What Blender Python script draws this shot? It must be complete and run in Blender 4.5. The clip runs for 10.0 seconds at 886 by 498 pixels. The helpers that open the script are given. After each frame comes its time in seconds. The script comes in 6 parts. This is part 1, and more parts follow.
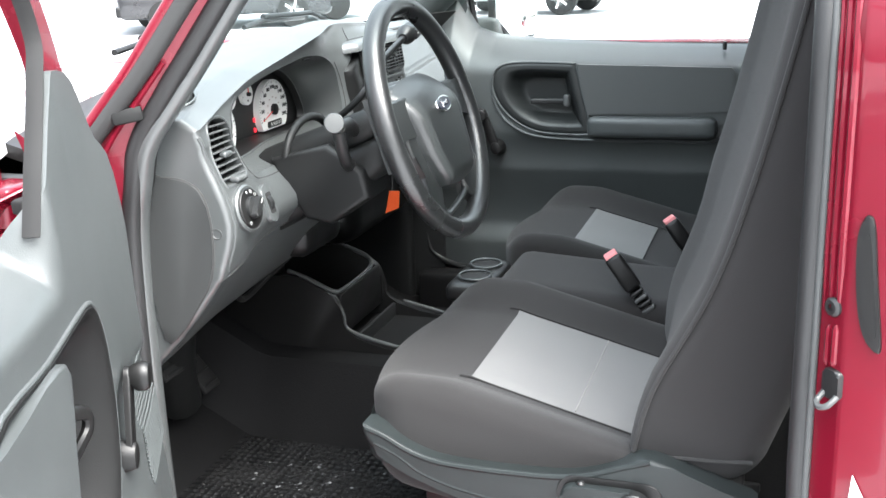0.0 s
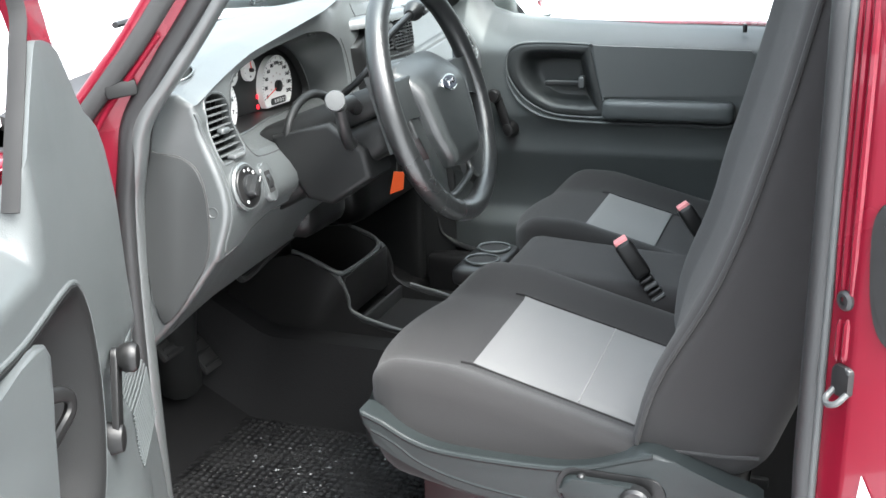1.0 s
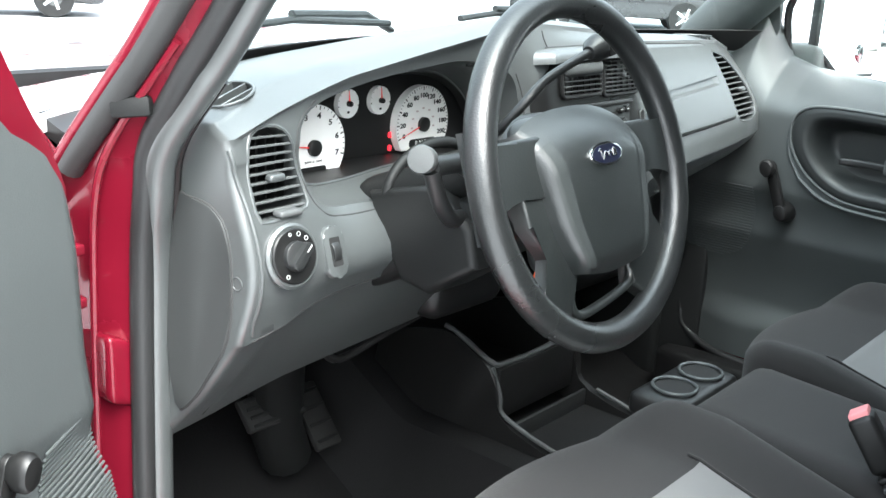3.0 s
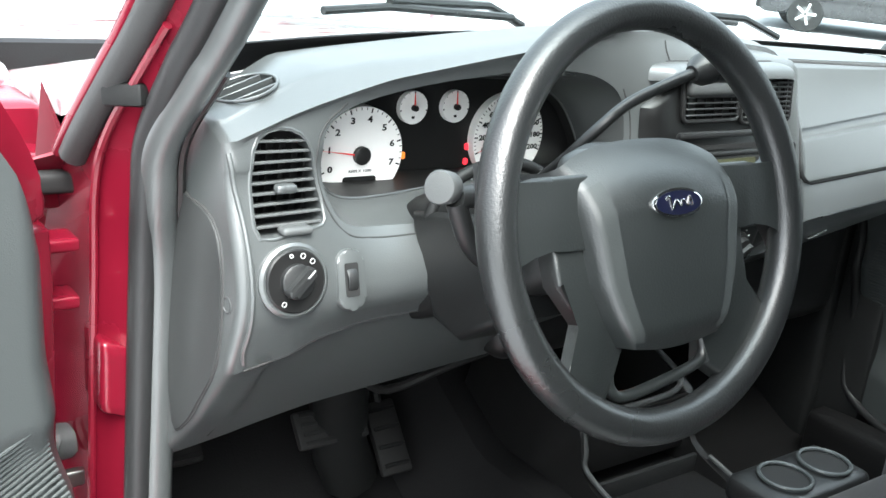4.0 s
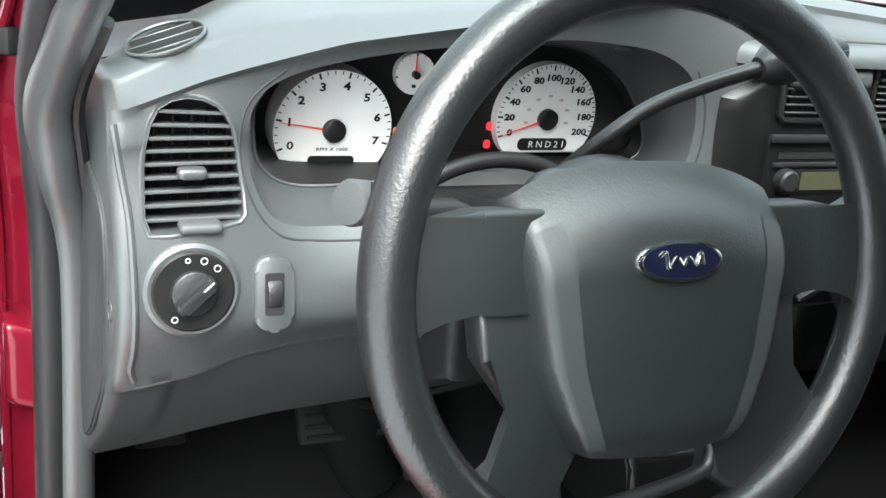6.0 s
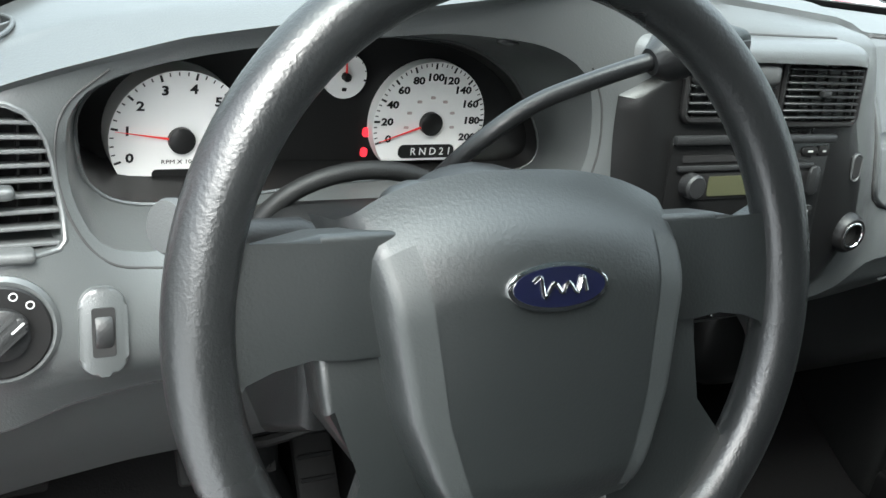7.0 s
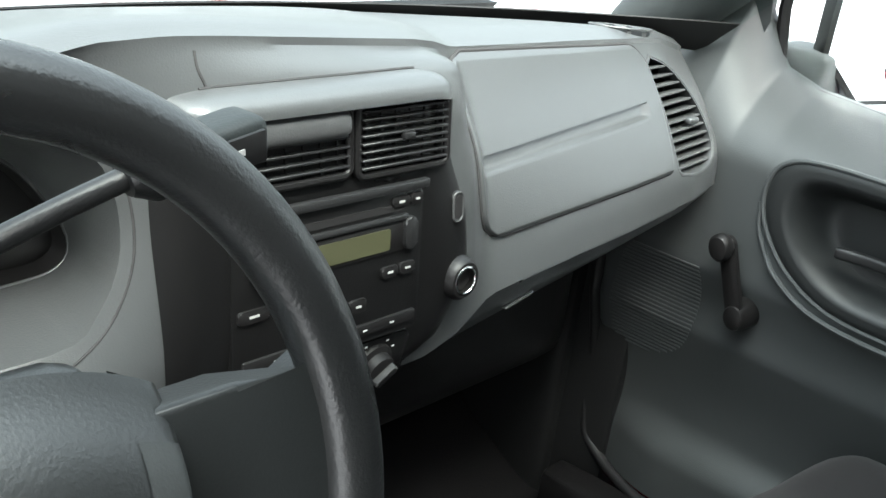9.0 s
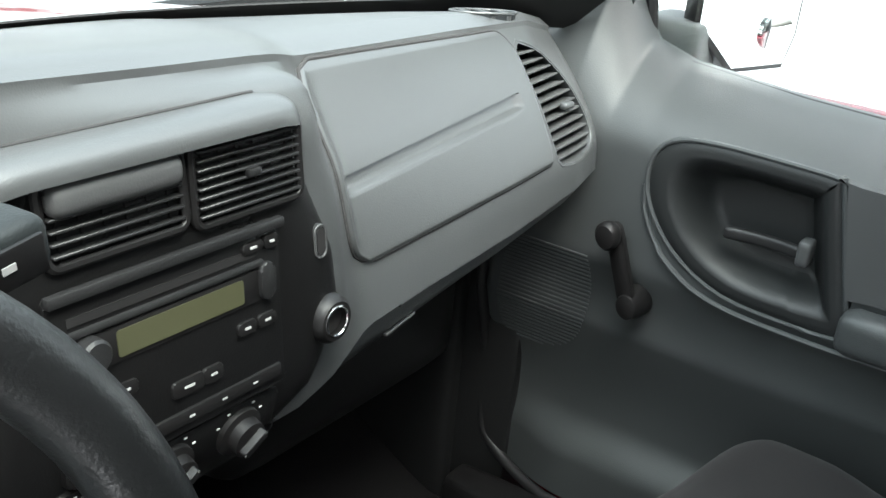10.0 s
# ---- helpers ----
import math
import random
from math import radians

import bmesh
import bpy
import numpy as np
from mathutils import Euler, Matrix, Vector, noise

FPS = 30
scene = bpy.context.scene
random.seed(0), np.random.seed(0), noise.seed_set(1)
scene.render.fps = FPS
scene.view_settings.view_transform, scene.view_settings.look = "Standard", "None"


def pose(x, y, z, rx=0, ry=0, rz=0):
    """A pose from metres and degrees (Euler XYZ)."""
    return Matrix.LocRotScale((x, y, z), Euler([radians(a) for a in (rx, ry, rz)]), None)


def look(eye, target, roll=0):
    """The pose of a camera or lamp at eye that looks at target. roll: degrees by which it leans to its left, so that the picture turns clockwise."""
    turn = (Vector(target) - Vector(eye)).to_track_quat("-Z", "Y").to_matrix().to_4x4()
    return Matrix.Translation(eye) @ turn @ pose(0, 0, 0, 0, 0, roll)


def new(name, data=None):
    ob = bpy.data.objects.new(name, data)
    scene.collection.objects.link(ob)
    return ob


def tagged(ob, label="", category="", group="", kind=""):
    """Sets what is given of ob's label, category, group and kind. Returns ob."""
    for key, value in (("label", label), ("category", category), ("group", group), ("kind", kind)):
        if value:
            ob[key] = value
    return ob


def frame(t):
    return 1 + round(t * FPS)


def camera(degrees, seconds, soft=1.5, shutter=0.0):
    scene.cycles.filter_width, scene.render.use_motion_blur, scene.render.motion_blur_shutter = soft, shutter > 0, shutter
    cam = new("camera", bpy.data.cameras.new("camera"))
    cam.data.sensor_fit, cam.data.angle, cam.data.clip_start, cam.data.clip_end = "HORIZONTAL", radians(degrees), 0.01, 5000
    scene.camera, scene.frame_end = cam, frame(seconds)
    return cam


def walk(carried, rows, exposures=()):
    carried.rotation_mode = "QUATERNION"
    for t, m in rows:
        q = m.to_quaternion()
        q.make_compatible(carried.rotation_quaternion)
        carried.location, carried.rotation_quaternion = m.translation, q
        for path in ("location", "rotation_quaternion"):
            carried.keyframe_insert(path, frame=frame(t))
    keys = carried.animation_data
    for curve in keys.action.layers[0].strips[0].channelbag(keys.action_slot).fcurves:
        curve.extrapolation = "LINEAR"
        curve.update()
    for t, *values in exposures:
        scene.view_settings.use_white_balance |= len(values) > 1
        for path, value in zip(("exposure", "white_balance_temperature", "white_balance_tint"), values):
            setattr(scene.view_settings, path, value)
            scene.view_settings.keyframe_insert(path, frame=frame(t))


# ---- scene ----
cam = camera(47.0, 10.0)
PATH = [
    (0, (-1.964, -0.538, 0.992), (-0.154, 0.096, 0.426), -2.4),
    (0.5, (-1.961, -0.542, 0.988), (-0.158, 0.093, 0.397), -2.4),
    (1, (-1.917, -0.548, 0.981), (-0.129, 0.119, 0.382), -1.7),
    (1.5, (-1.817, -0.564, 0.973), (-0.064, 0.194, 0.378), -1.2),
    (2, (-1.686, -0.579, 0.957), (0.008, 0.317, 0.385), -0.5),
    (2.5, (-1.527, -0.587, 0.954), (0.068, 0.481, 0.396), 0.9),
    (3, (-1.367, -0.58, 0.956), (0.102, 0.656, 0.395), 2.9),
    (4.5, (-1.0, -0.561, 0.983), (0.002, 1.039, 0.322), 7.1),
    (5, (-0.917, -0.528, 0.994), (-0.024, 1.107, 0.267), 8.1),
    (6.5, (-0.766, -0.425, 0.982), (0.05, 1.21, 0.169), 8.8),
    (7, (-0.72, -0.392, 0.968), (0.215, 1.195, 0.191), 8.9),
    (7.5, (-0.667, -0.352, 0.967), (0.431, 1.14, 0.213), 9.3),
    (8, (-0.638, -0.313, 0.983), (0.635, 1.028, 0.22), 10.4),
    (8.5, (-0.589, -0.295, 0.994), (0.775, 0.957, 0.238), 9.5),
    (9, (-0.533, -0.286, 1.005), (0.879, 0.918, 0.26), 7.9),
    (9.5, (-0.487, -0.261, 1.014), (0.981, 0.873, 0.267), 6.5),
    (10, (-0.441, -0.224, 1.02), (1.096, 0.787, 0.237), 5.4),
]
walk(cam, [(t, look(eye, target, roll)) for t, eye, target, roll in PATH], exposures=[(0, 1.52, 6400, 8), (2, 1.55, 6300, 5), (3, 1.52, 6250, 4), (4.5, 1.36, 6300, 4), (6.5, 1.18, 6350, 4), (7.5, 1.26, 6350, 4), (9, 1.22, 6500, 5), (10, 1.12, 6500, 6)])

# ---- world and light ----
world = bpy.data.worlds.new("overcast")
scene.world = world
world.use_nodes = True
wn = world.node_tree.nodes
sky = wn.new("ShaderNodeTexSky")
sky.sky_type = "NISHITA"
sky.sun_disc = False
sky.sun_elevation, sky.sun_rotation = radians(56), radians(207)
sky.air_density, sky.dust_density, sky.ozone_density = 1.0, 4.0, 1.0
cloud = wn.new("ShaderNodeHueSaturation")
cloud.inputs["Saturation"].default_value = 0.30
world.node_tree.links.new(sky.outputs[0], cloud.inputs["Color"])
# an overcast dome: brightest overhead, a third of that at the horizon
wdir, wsep, wfall, wmul = wn.new("ShaderNodeTexCoord"), wn.new("ShaderNodeSeparateXYZ"), wn.new("ShaderNodeMapRange"), wn.new("ShaderNodeVectorMath")
wfall.inputs["To Min"].default_value, wfall.inputs["To Max"].default_value = 0.33, 1.65
wmul.operation = "SCALE"
world.node_tree.links.new(wdir.outputs["Generated"], wsep.inputs[0])
world.node_tree.links.new(wsep.outputs["Z"], wfall.inputs["Value"])
world.node_tree.links.new(cloud.outputs[0], wmul.inputs[0])
world.node_tree.links.new(wfall.outputs["Result"], wmul.inputs["Scale"])
world.node_tree.links.new(wmul.outputs[0], wn["Background"].inputs[0])
wn["Background"].inputs[1].default_value = 0.43
sun = new("sun", bpy.data.lights.new("sun", "SUN"))
sun.data.energy, sun.data.angle, sun.data.color = 1.2, radians(60), (1.0, 0.985, 0.965)
sun.matrix_world = look((-0.8, -1.6, 2.7), (0, 0, 0))


# ---- materials ----
def nodes_of(name):
    m = bpy.data.materials.new(name)
    m.use_nodes = True
    return m, m.node_tree.nodes, m.node_tree.links, m.node_tree.nodes["Principled BSDF"]


def surface(name, color, rough=0.5, metal=0.0, grain=0.0, scale=400.0, blotch=0.12, coat=0.0, rough_var=0.08, spec=0.5):
    """Plain surface with fine relief and two scales of variation."""
    m, n, l, b = nodes_of(name)
    tc = n.new("ShaderNodeTexCoord")
    big = n.new("ShaderNodeTexNoise")
    big.inputs["Scale"].default_value, big.inputs["Detail"].default_value = 5.0, 6.0
    l.new(tc.outputs["Object"], big.inputs["Vector"])
    mix = n.new("ShaderNodeMix")
    mix.data_type = "RGBA"
    mix.inputs["A"].default_value = (*[c * (1 - blotch) for c in color], 1)
    mix.inputs["B"].default_value = (*[min(1, c * (1 + blotch)) for c in color], 1)
    l.new(big.outputs["Fac"], mix.inputs["Factor"])
    l.new(mix.outputs["Result"], b.inputs["Base Color"])
    rr = n.new("ShaderNodeMapRange")
    rr.inputs["From Min"].default_value, rr.inputs["From Max"].default_value = 0.3, 0.7
    rr.inputs["To Min"].default_value, rr.inputs["To Max"].default_value = max(0.02, rough - rough_var), min(1, rough + rough_var)
    l.new(big.outputs["Fac"], rr.inputs["Value"])
    l.new(rr.outputs["Result"], b.inputs["Roughness"])
    b.inputs["Metallic"].default_value = metal
    b.inputs["Specular IOR Level"].default_value = spec
    if coat:
        b.inputs["Coat Weight"].default_value, b.inputs["Coat Roughness"].default_value = coat, 0.04
    if grain:
        fine = n.new("ShaderNodeTexNoise")
        fine.inputs["Scale"].default_value, fine.inputs["Detail"].default_value = scale, 3.0
        l.new(tc.outputs["Object"], fine.inputs["Vector"])
        bump = n.new("ShaderNodeBump")
        bump.inputs["Strength"].default_value, bump.inputs["Distance"].default_value = grain, 0.001
        l.new(fine.outputs["Fac"], bump.inputs["Height"])
        l.new(bump.outputs["Normal"], b.inputs["Normal"])
    return m


def fabric(name, color, scale=900.0):
    m = surface(name, color, 0.95, grain=0.5, scale=scale, blotch=0.18, spec=0.15)
    b = m.node_tree.nodes["Principled BSDF"]
    b.inputs["Sheen Weight"].default_value, b.inputs["Sheen Roughness"].default_value = 0.10, 0.6
    return m


def glass(name, tint=(0.9, 0.97, 0.95)):
    m, n, l, b = nodes_of(name)
    b.inputs["Base Color"].default_value = (*tint, 1)
    b.inputs["Roughness"].default_value = 0.0
    b.inputs["Transmission Weight"].default_value = 1.0
    b.inputs["IOR"].default_value = 1.45
    return m


def thin_glass(name, tint):
    """A thin tinted pane: dims the light that passes and mirrors at grazing angles."""
    m, n, l, b = nodes_of(name)
    tr, gl, mx, fr = n.new("ShaderNodeBsdfTransparent"), n.new("ShaderNodeBsdfGlossy"), n.new("ShaderNodeMixShader"), n.new("ShaderNodeLayerWeight")
    tr.inputs["Color"].default_value = (*tint, 1)
    gl.inputs["Roughness"].default_value = 0.02
    fr.inputs["Blend"].default_value = 0.5
    pw, ad = n.new("ShaderNodeMath"), n.new("ShaderNodeMath")
    pw.operation, ad.operation = "POWER", "MULTIPLY_ADD"
    pw.inputs[1].default_value, ad.inputs[1].default_value, ad.inputs[2].default_value = 6.0, 0.30, 0.02
    l.new(fr.outputs["Facing"], pw.inputs[0])
    l.new(pw.outputs[0], ad.inputs[0])
    l.new(ad.outputs[0], mx.inputs[0])
    l.new(tr.outputs[0], mx.inputs[1])
    l.new(gl.outputs[0], mx.inputs[2])
    l.new(mx.outputs[0], n["Material Output"].inputs["Surface"])
    return m


def glow(name, color, strength):
    m, n, l, b = nodes_of(name)
    b.inputs["Base Color"].default_value = (*color, 1)
    b.inputs["Emission Color"].default_value = (*color, 1)
    b.inputs["Emission Strength"].default_value = strength
    return m


GREY = surface("grey_plastic", (0.059, 0.0642, 0.0642), 0.32, grain=0.25, scale=700, rough_var=0.04, spec=1.0)
DOORGREY = surface("door_grey_plastic", (0.060, 0.0665, 0.0668), 0.36, grain=0.25, scale=700)
DIM = surface("mid_grey_plastic", (0.070, 0.074, 0.074), 0.48, grain=0.25, scale=700)
CHAR = surface("charcoal_plastic", (0.015, 0.0158, 0.016), 0.40, grain=0.25, scale=600)
LEATHER = surface("wheel_grain", (0.011, 0.0120, 0.0122), 0.30, grain=0.35, scale=420, rough_var=0.08, spec=0.8)
PAD = surface("wheel_pad", (0.012, 0.0142, 0.0142), 0.38, grain=0.25, scale=500, spec=0.85)
DARK = surface("black_column_plastic", (0.009, 0.0095, 0.0095), 0.5, grain=0.25, scale=600, spec=0.25)
COVER = surface("cover_grey_plastic", (0.052, 0.055, 0.055), 0.5, grain=0.25, scale=700)
FUSE = surface("fuse_cover_plastic", (0.032, 0.034, 0.034), 0.55, grain=0.25, scale=700, spec=0.35)
BLACK = surface("black_plastic", (0.009, 0.009, 0.009), 0.4, spec=0.35)
# near-black: paints the shade inside vents, slots and wells; also black rubber
VOID = surface("recess_shade_and_black_rubber", (0.006, 0.006, 0.006), 0.8)
RUBBER = surface("seal_rubber", (0.017, 0.0175, 0.018), 0.5, grain=0.2, spec=0.5)
STRIPGREY = surface("weatherstrip_rubber", (0.034, 0.035, 0.035), 0.5, grain=0.2, spec=0.4)
RED = surface("red_metallic_paint", (0.155, 0.0055, 0.017), 0.26, metal=0.2, blotch=0.1, coat=0.5, rough_var=0.05, spec=0.3)
CLOTH = fabric("dark_seat_cloth", (0.0215, 0.0208, 0.0209))
CLOTHL = fabric("light_seat_cloth", (0.155, 0.155, 0.153))
CARPET = surface("black_floor_vinyl", (0.0085, 0.0085, 0.0088), 0.6, grain=0.5, scale=300, blotch=0.25, spec=0.15)
RADIO = surface("gloss_black_plastic", (0.007, 0.0072, 0.0072), 0.30, grain=0.15, scale=600, spec=0.35)
VALANCE = surface("slate_grey_plastic", (0.016, 0.020, 0.0202), 0.48, grain=0.25, scale=700, spec=0.35)
STEEL = surface("dull_steel", (0.30, 0.29, 0.28), 0.42, metal=1.0, blotch=0.2)
CHROME = surface("chrome", (0.8, 0.8, 0.8), 0.12, metal=1.0, blotch=0.02)
WHITE = surface("gauge_white", (0.78, 0.78, 0.76), 0.5, blotch=0.02)
BLUE = surface("emblem_blue", (0.003, 0.004, 0.016), 0.3, coat=0.2)
GLASS = glass("window_glass")
def patchy():
    """Red paint with broken white patches mixed in by noise."""
    m = surface("red_paint_with_white_patches", (0.33, 0.006, 0.022), 0.3, metal=0.2, coat=1.0)
    n, l = m.node_tree.nodes, m.node_tree.links
    b = n["Principled BSDF"]
    tc, ns = n.new("ShaderNodeTexCoord"), n.new("ShaderNodeTexNoise")
    ns.inputs["Scale"].default_value, ns.inputs["Detail"].default_value = 14.0, 8.0
    l.new(tc.outputs["Object"], ns.inputs["Vector"])
    r = n.new("ShaderNodeMapRange")
    r.inputs["From Min"].default_value, r.inputs["From Max"].default_value = 0.34, 0.47
    l.new(ns.outputs["Fac"], r.inputs["Value"])
    old = b.inputs["Base Color"].links[0].from_socket
    mx = n.new("ShaderNodeMix")
    mx.data_type = "RGBA"
    mx.inputs["B"].default_value = (0.80, 0.80, 0.82, 1)
    l.new(old, mx.inputs["A"])
    l.new(r.outputs["Result"], mx.inputs["Factor"])
    l.new(mx.outputs["Result"], b.inputs["Base Color"])
    return m


PATCHRED = patchy()
SNOW = surface("pale_wet_concrete", (0.42, 0.43, 0.44), 0.7, grain=0.4, scale=60, blotch=0.2)


# ---- mesh helpers ----
def ob_of(name, bm, mat, parent=None, label="", sharp=40):
    bmesh.ops.recalc_face_normals(bm, faces=bm.faces)
    me = bpy.data.meshes.new(name)
    bm.to_mesh(me)
    bm.free()
    for p in me.polygons:
        p.use_smooth = True
    me.set_sharp_from_angle(angle=radians(sharp))
    me.materials.append(mat)
    ob = new(name, me)
    if parent is not None:
        ob.parent = parent
    if label:
        tagged(ob, label)
    return ob


def part(name, bm, mat, parent, label="", sharp=40):
    return ob_of(name, bm, mat, parent, label, sharp)


def thing(name, label, category, group="", at=(0, 0, 0), kind=""):
    ob = new(name)
    ob.location = at
    ob.empty_display_size = 0.05
    tagged(ob, label, category, group, kind)
    return ob


def box(x0, x1, y0, y1, z0, z1, bevel=0.0, seg=2, m=None):
    bm = bmesh.new()
    bmesh.ops.create_cube(bm, size=1.0)
    for v in bm.verts:
        v.co = Vector((x0 + (v.co.x + 0.5) * (x1 - x0), y0 + (v.co.y + 0.5) * (y1 - y0), z0 + (v.co.z + 0.5) * (z1 - z0)))
    if bevel:
        bmesh.ops.bevel(bm, geom=list(bm.edges), offset=bevel, segments=seg, profile=0.5, affect="EDGES", clamp_overlap=True)
    if m is not None:
        bmesh.ops.transform(bm, matrix=m, verts=bm.verts)
    return bm


def rbox(x0, x1, y0, y1, z0, z1, r, cuts=14, warp=None):
    """A box with wide soft edges, then bent by warp(Vector)."""
    bm = bmesh.new()
    bmesh.ops.create_cube(bm, size=2.0)
    bmesh.ops.subdivide_edges(bm, edges=list(bm.edges), cuts=cuts, use_grid_fill=True)
    c = Vector(((x0 + x1) / 2, (y0 + y1) / 2, (z0 + z1) / 2))
    h = Vector(((x1 - x0) / 2, (y1 - y0) / 2, (z1 - z0) / 2))
    rr = min(r, *h)
    for v in bm.verts:
        # spread the cuts towards the edges
        p = Vector([h[i] * (math.sin(v.co[i] * math.pi / 2) * 0.6 + v.co[i] * 0.4) for i in range(3)])
        inner = Vector([max(-(h[i] - rr), min(h[i] - rr, p[i])) for i in range(3)])
        d = p - inner
        q = inner + d.normalized() * rr if d.length > 1e-6 else p
        v.co = c + q
        if warp:
            v.co = warp(v.co)
    return bm


def prism(outline, d0, d1, bevel=0.0, seg=2, m=None):
    """A flat outline (u, v) drawn out from d0 to d1 along w; m takes (u, v, w) to the world."""
    bm = bmesh.new()
    low = [bm.verts.new((u, v, d0)) for u, v in outline]
    top = [bm.verts.new((u, v, d1)) for u, v in outline]
    n = len(outline)
    bm.faces.new(low[::-1])
    up = bm.faces.new(top)
    for i in range(n):
        bm.faces.new((low[i], low[(i + 1) % n], top[(i + 1) % n], top[i]))
    if bevel:
        bmesh.ops.bevel(bm, geom=list(up.edges), offset=bevel, segments=seg, profile=0.5, affect="EDGES", clamp_overlap=True)
    if m is not None:
        bmesh.ops.transform(bm, matrix=m, verts=bm.verts)
    return bm


def tube(path, r, sides=12, closed=False, taper=None, flat=1.0):
    """A round bar along a path of points."""
    bm = bmesh.new()
    pts = [Vector(p) for p in path]
    rings, n = [], len(pts)
    up = None
    for i, p in enumerate(pts):
        a = pts[(i - 1) % n] if (closed or i) else p
        b = pts[(i + 1) % n] if (closed or i < n - 1) else p
        t = (b - a).normalized()
        if up is None:
            up = t.orthogonal().normalized()
        up = (up - t * up.dot(t)).normalized()
        side = t.cross(up)
        rad = r if taper is None else r * taper[i]
        rings.append([bm.verts.new(p + (up * math.cos(k * 2 * math.pi / sides) * flat + side * math.sin(k * 2 * math.pi / sides)) * rad) for k in range(sides)])
    for i in range(n if closed else n - 1):
        a, b = rings[i], rings[(i + 1) % n]
        for k in range(sides):
            bm.faces.new((a[k], a[(k + 1) % sides], b[(k + 1) % sides], b[k]))
    if not closed:
        bm.faces.new(rings[0][::-1])
        bm.faces.new(rings[-1])
    return bm


def lathe(profile, sides=32, m=None, cap=True):
    """Turned form: (radius, height) pairs round local z."""
    bm = bmesh.new()
    rings = [[bm.verts.new((r * math.cos(k * 2 * math.pi / sides), r * math.sin(k * 2 * math.pi / sides), z)) for k in range(sides)] for r, z in profile]
    for a, b in zip(rings, rings[1:]):
        for k in range(sides):
            bm.faces.new((a[k], a[(k + 1) % sides], b[(k + 1) % sides], b[k]))
    if cap:
        bm.faces.new(rings[0][::-1])
        bm.faces.new(rings[-1])
    if m is not None:
        bmesh.ops.transform(bm, matrix=m, verts=bm.verts)
    return bm


def sheet(f, us, vs, thick=0.0):
    """A surface f(u, v) on a grid; thick pushes a back side along the normals."""
    bm = bmesh.new()
    g = [[bm.verts.new(f(u, v)) for v in vs] for u in us]
    for i in range(len(us) - 1):
        for j in range(len(vs) - 1):
            bm.faces.new((g[i][j], g[i + 1][j], g[i + 1][j + 1], g[i][j + 1]))
    if thick:
        bmesh.ops.recalc_face_normals(bm, faces=bm.faces)
        bmesh.ops.solidify(bm, geom=list(bm.faces), thickness=thick)
    return bm


def rounded(x0, x1, y0, y1, r, seg=6):
    out = []
    for cx, cy, a0 in ((x1 - r, y1 - r, 0), (x0 + r, y1 - r, 90), (x0 + r, y0 + r, 180), (x1 - r, y0 + r, 270)):
        for k in range(seg + 1):
            a = radians(a0 + 90 * k / seg)
            out.append((cx + r * math.cos(a), cy + r * math.sin(a)))
    return out


def spline(ctrl, steps=6):
    """A smooth line through the control points."""
    c = [np.array(p, float) for p in ctrl]
    c = [2 * c[0] - c[1]] + c + [2 * c[-1] - c[-2]]
    out = []
    for i in range(1, len(c) - 2):
        for k in range(steps):
            t = k / steps
            out.append(0.5 * (2 * c[i] + (c[i + 1] - c[i - 1]) * t + (2 * c[i - 1] - 5 * c[i] + 4 * c[i + 1] - c[i + 2]) * t * t + (3 * c[i] - c[i - 1] - 3 * c[i + 1] + c[i + 2]) * t ** 3))
    out.append(c[-2])
    return [tuple(float(v) for v in p) for p in out]


def frame_of(origin, u, v):
    """Matrix that takes local x, y, z to u, v, and their cross product, at origin."""
    u = Vector(u).normalized()
    v = Vector(v)
    v = (v - u * v.dot(u)).normalized()
    w = u.cross(v)
    m = Matrix((u, v, w)).transposed().to_4x4()
    m.translation = Vector(origin)
    return m


def carve(ob, cutters):
    """Cut the cutters' forms out of a solid, for good."""
    for bm in cutters:
        bmesh.ops.recalc_face_normals(bm, faces=bm.faces)
        me = bpy.data.meshes.new("cut")
        bm.to_mesh(me)
        bm.free()
        c = new("cut", me)
        mod = ob.modifiers.new("cut", "BOOLEAN")
        mod.operation, mod.solver, mod.object = "DIFFERENCE", "EXACT", c
        bpy.context.view_layer.update()
        dg = bpy.context.evaluated_depsgraph_get()
        done = bpy.data.meshes.new_from_object(ob.evaluated_get(dg))
        ob.modifiers.clear()
        ob.data = done
        bpy.data.objects.remove(c)
    for p in ob.data.polygons:
        p.use_smooth = True
    ob.data.set_sharp_from_angle(angle=radians(35))


def smooth_closed(pts, steps=4):
    n = len(pts)
    out = []
    for i in range(n):
        p0, p1, p2, p3 = (np.array(pts[(i + k - 1) % n], float) for k in range(4))
        for k in range(steps):
            t = k / steps
            out.append(tuple(0.5 * (2 * p1 + (p2 - p0) * t + (2 * p0 - 5 * p1 + 4 * p2 - p3) * t * t + (3 * p1 - p0 - 3 * p2 + p3) * t ** 3)))
    return out




# ---- the setting: ground, body shell, floor, pillars, glass ----
gr = ob_of("ground", box(-90, 90, -90, 90, -0.75, -0.55), SNOW)
tagged(gr, "pale wet concrete lot with thin snow", "ground", kind="structure")


def floor_form():
    """Moulded floor: flat footwells, a tunnel in the middle, a toe board rising in front."""
    def f(u, v):
        hump = 0.17 * max(0.0, min(1.0, (0.235 - abs(u - 0.02)) / 0.07)) ** 0.8
        toe = 0.55 * max(0.0, v - 0.52) + 0.35 * max(0.0, v - 0.66)
        return (u, v, max(hump, 0.0) + toe)
    return sheet(f, np.linspace(-0.80, 0.80, 65), np.linspace(-1.04, 0.82, 60), -0.03)


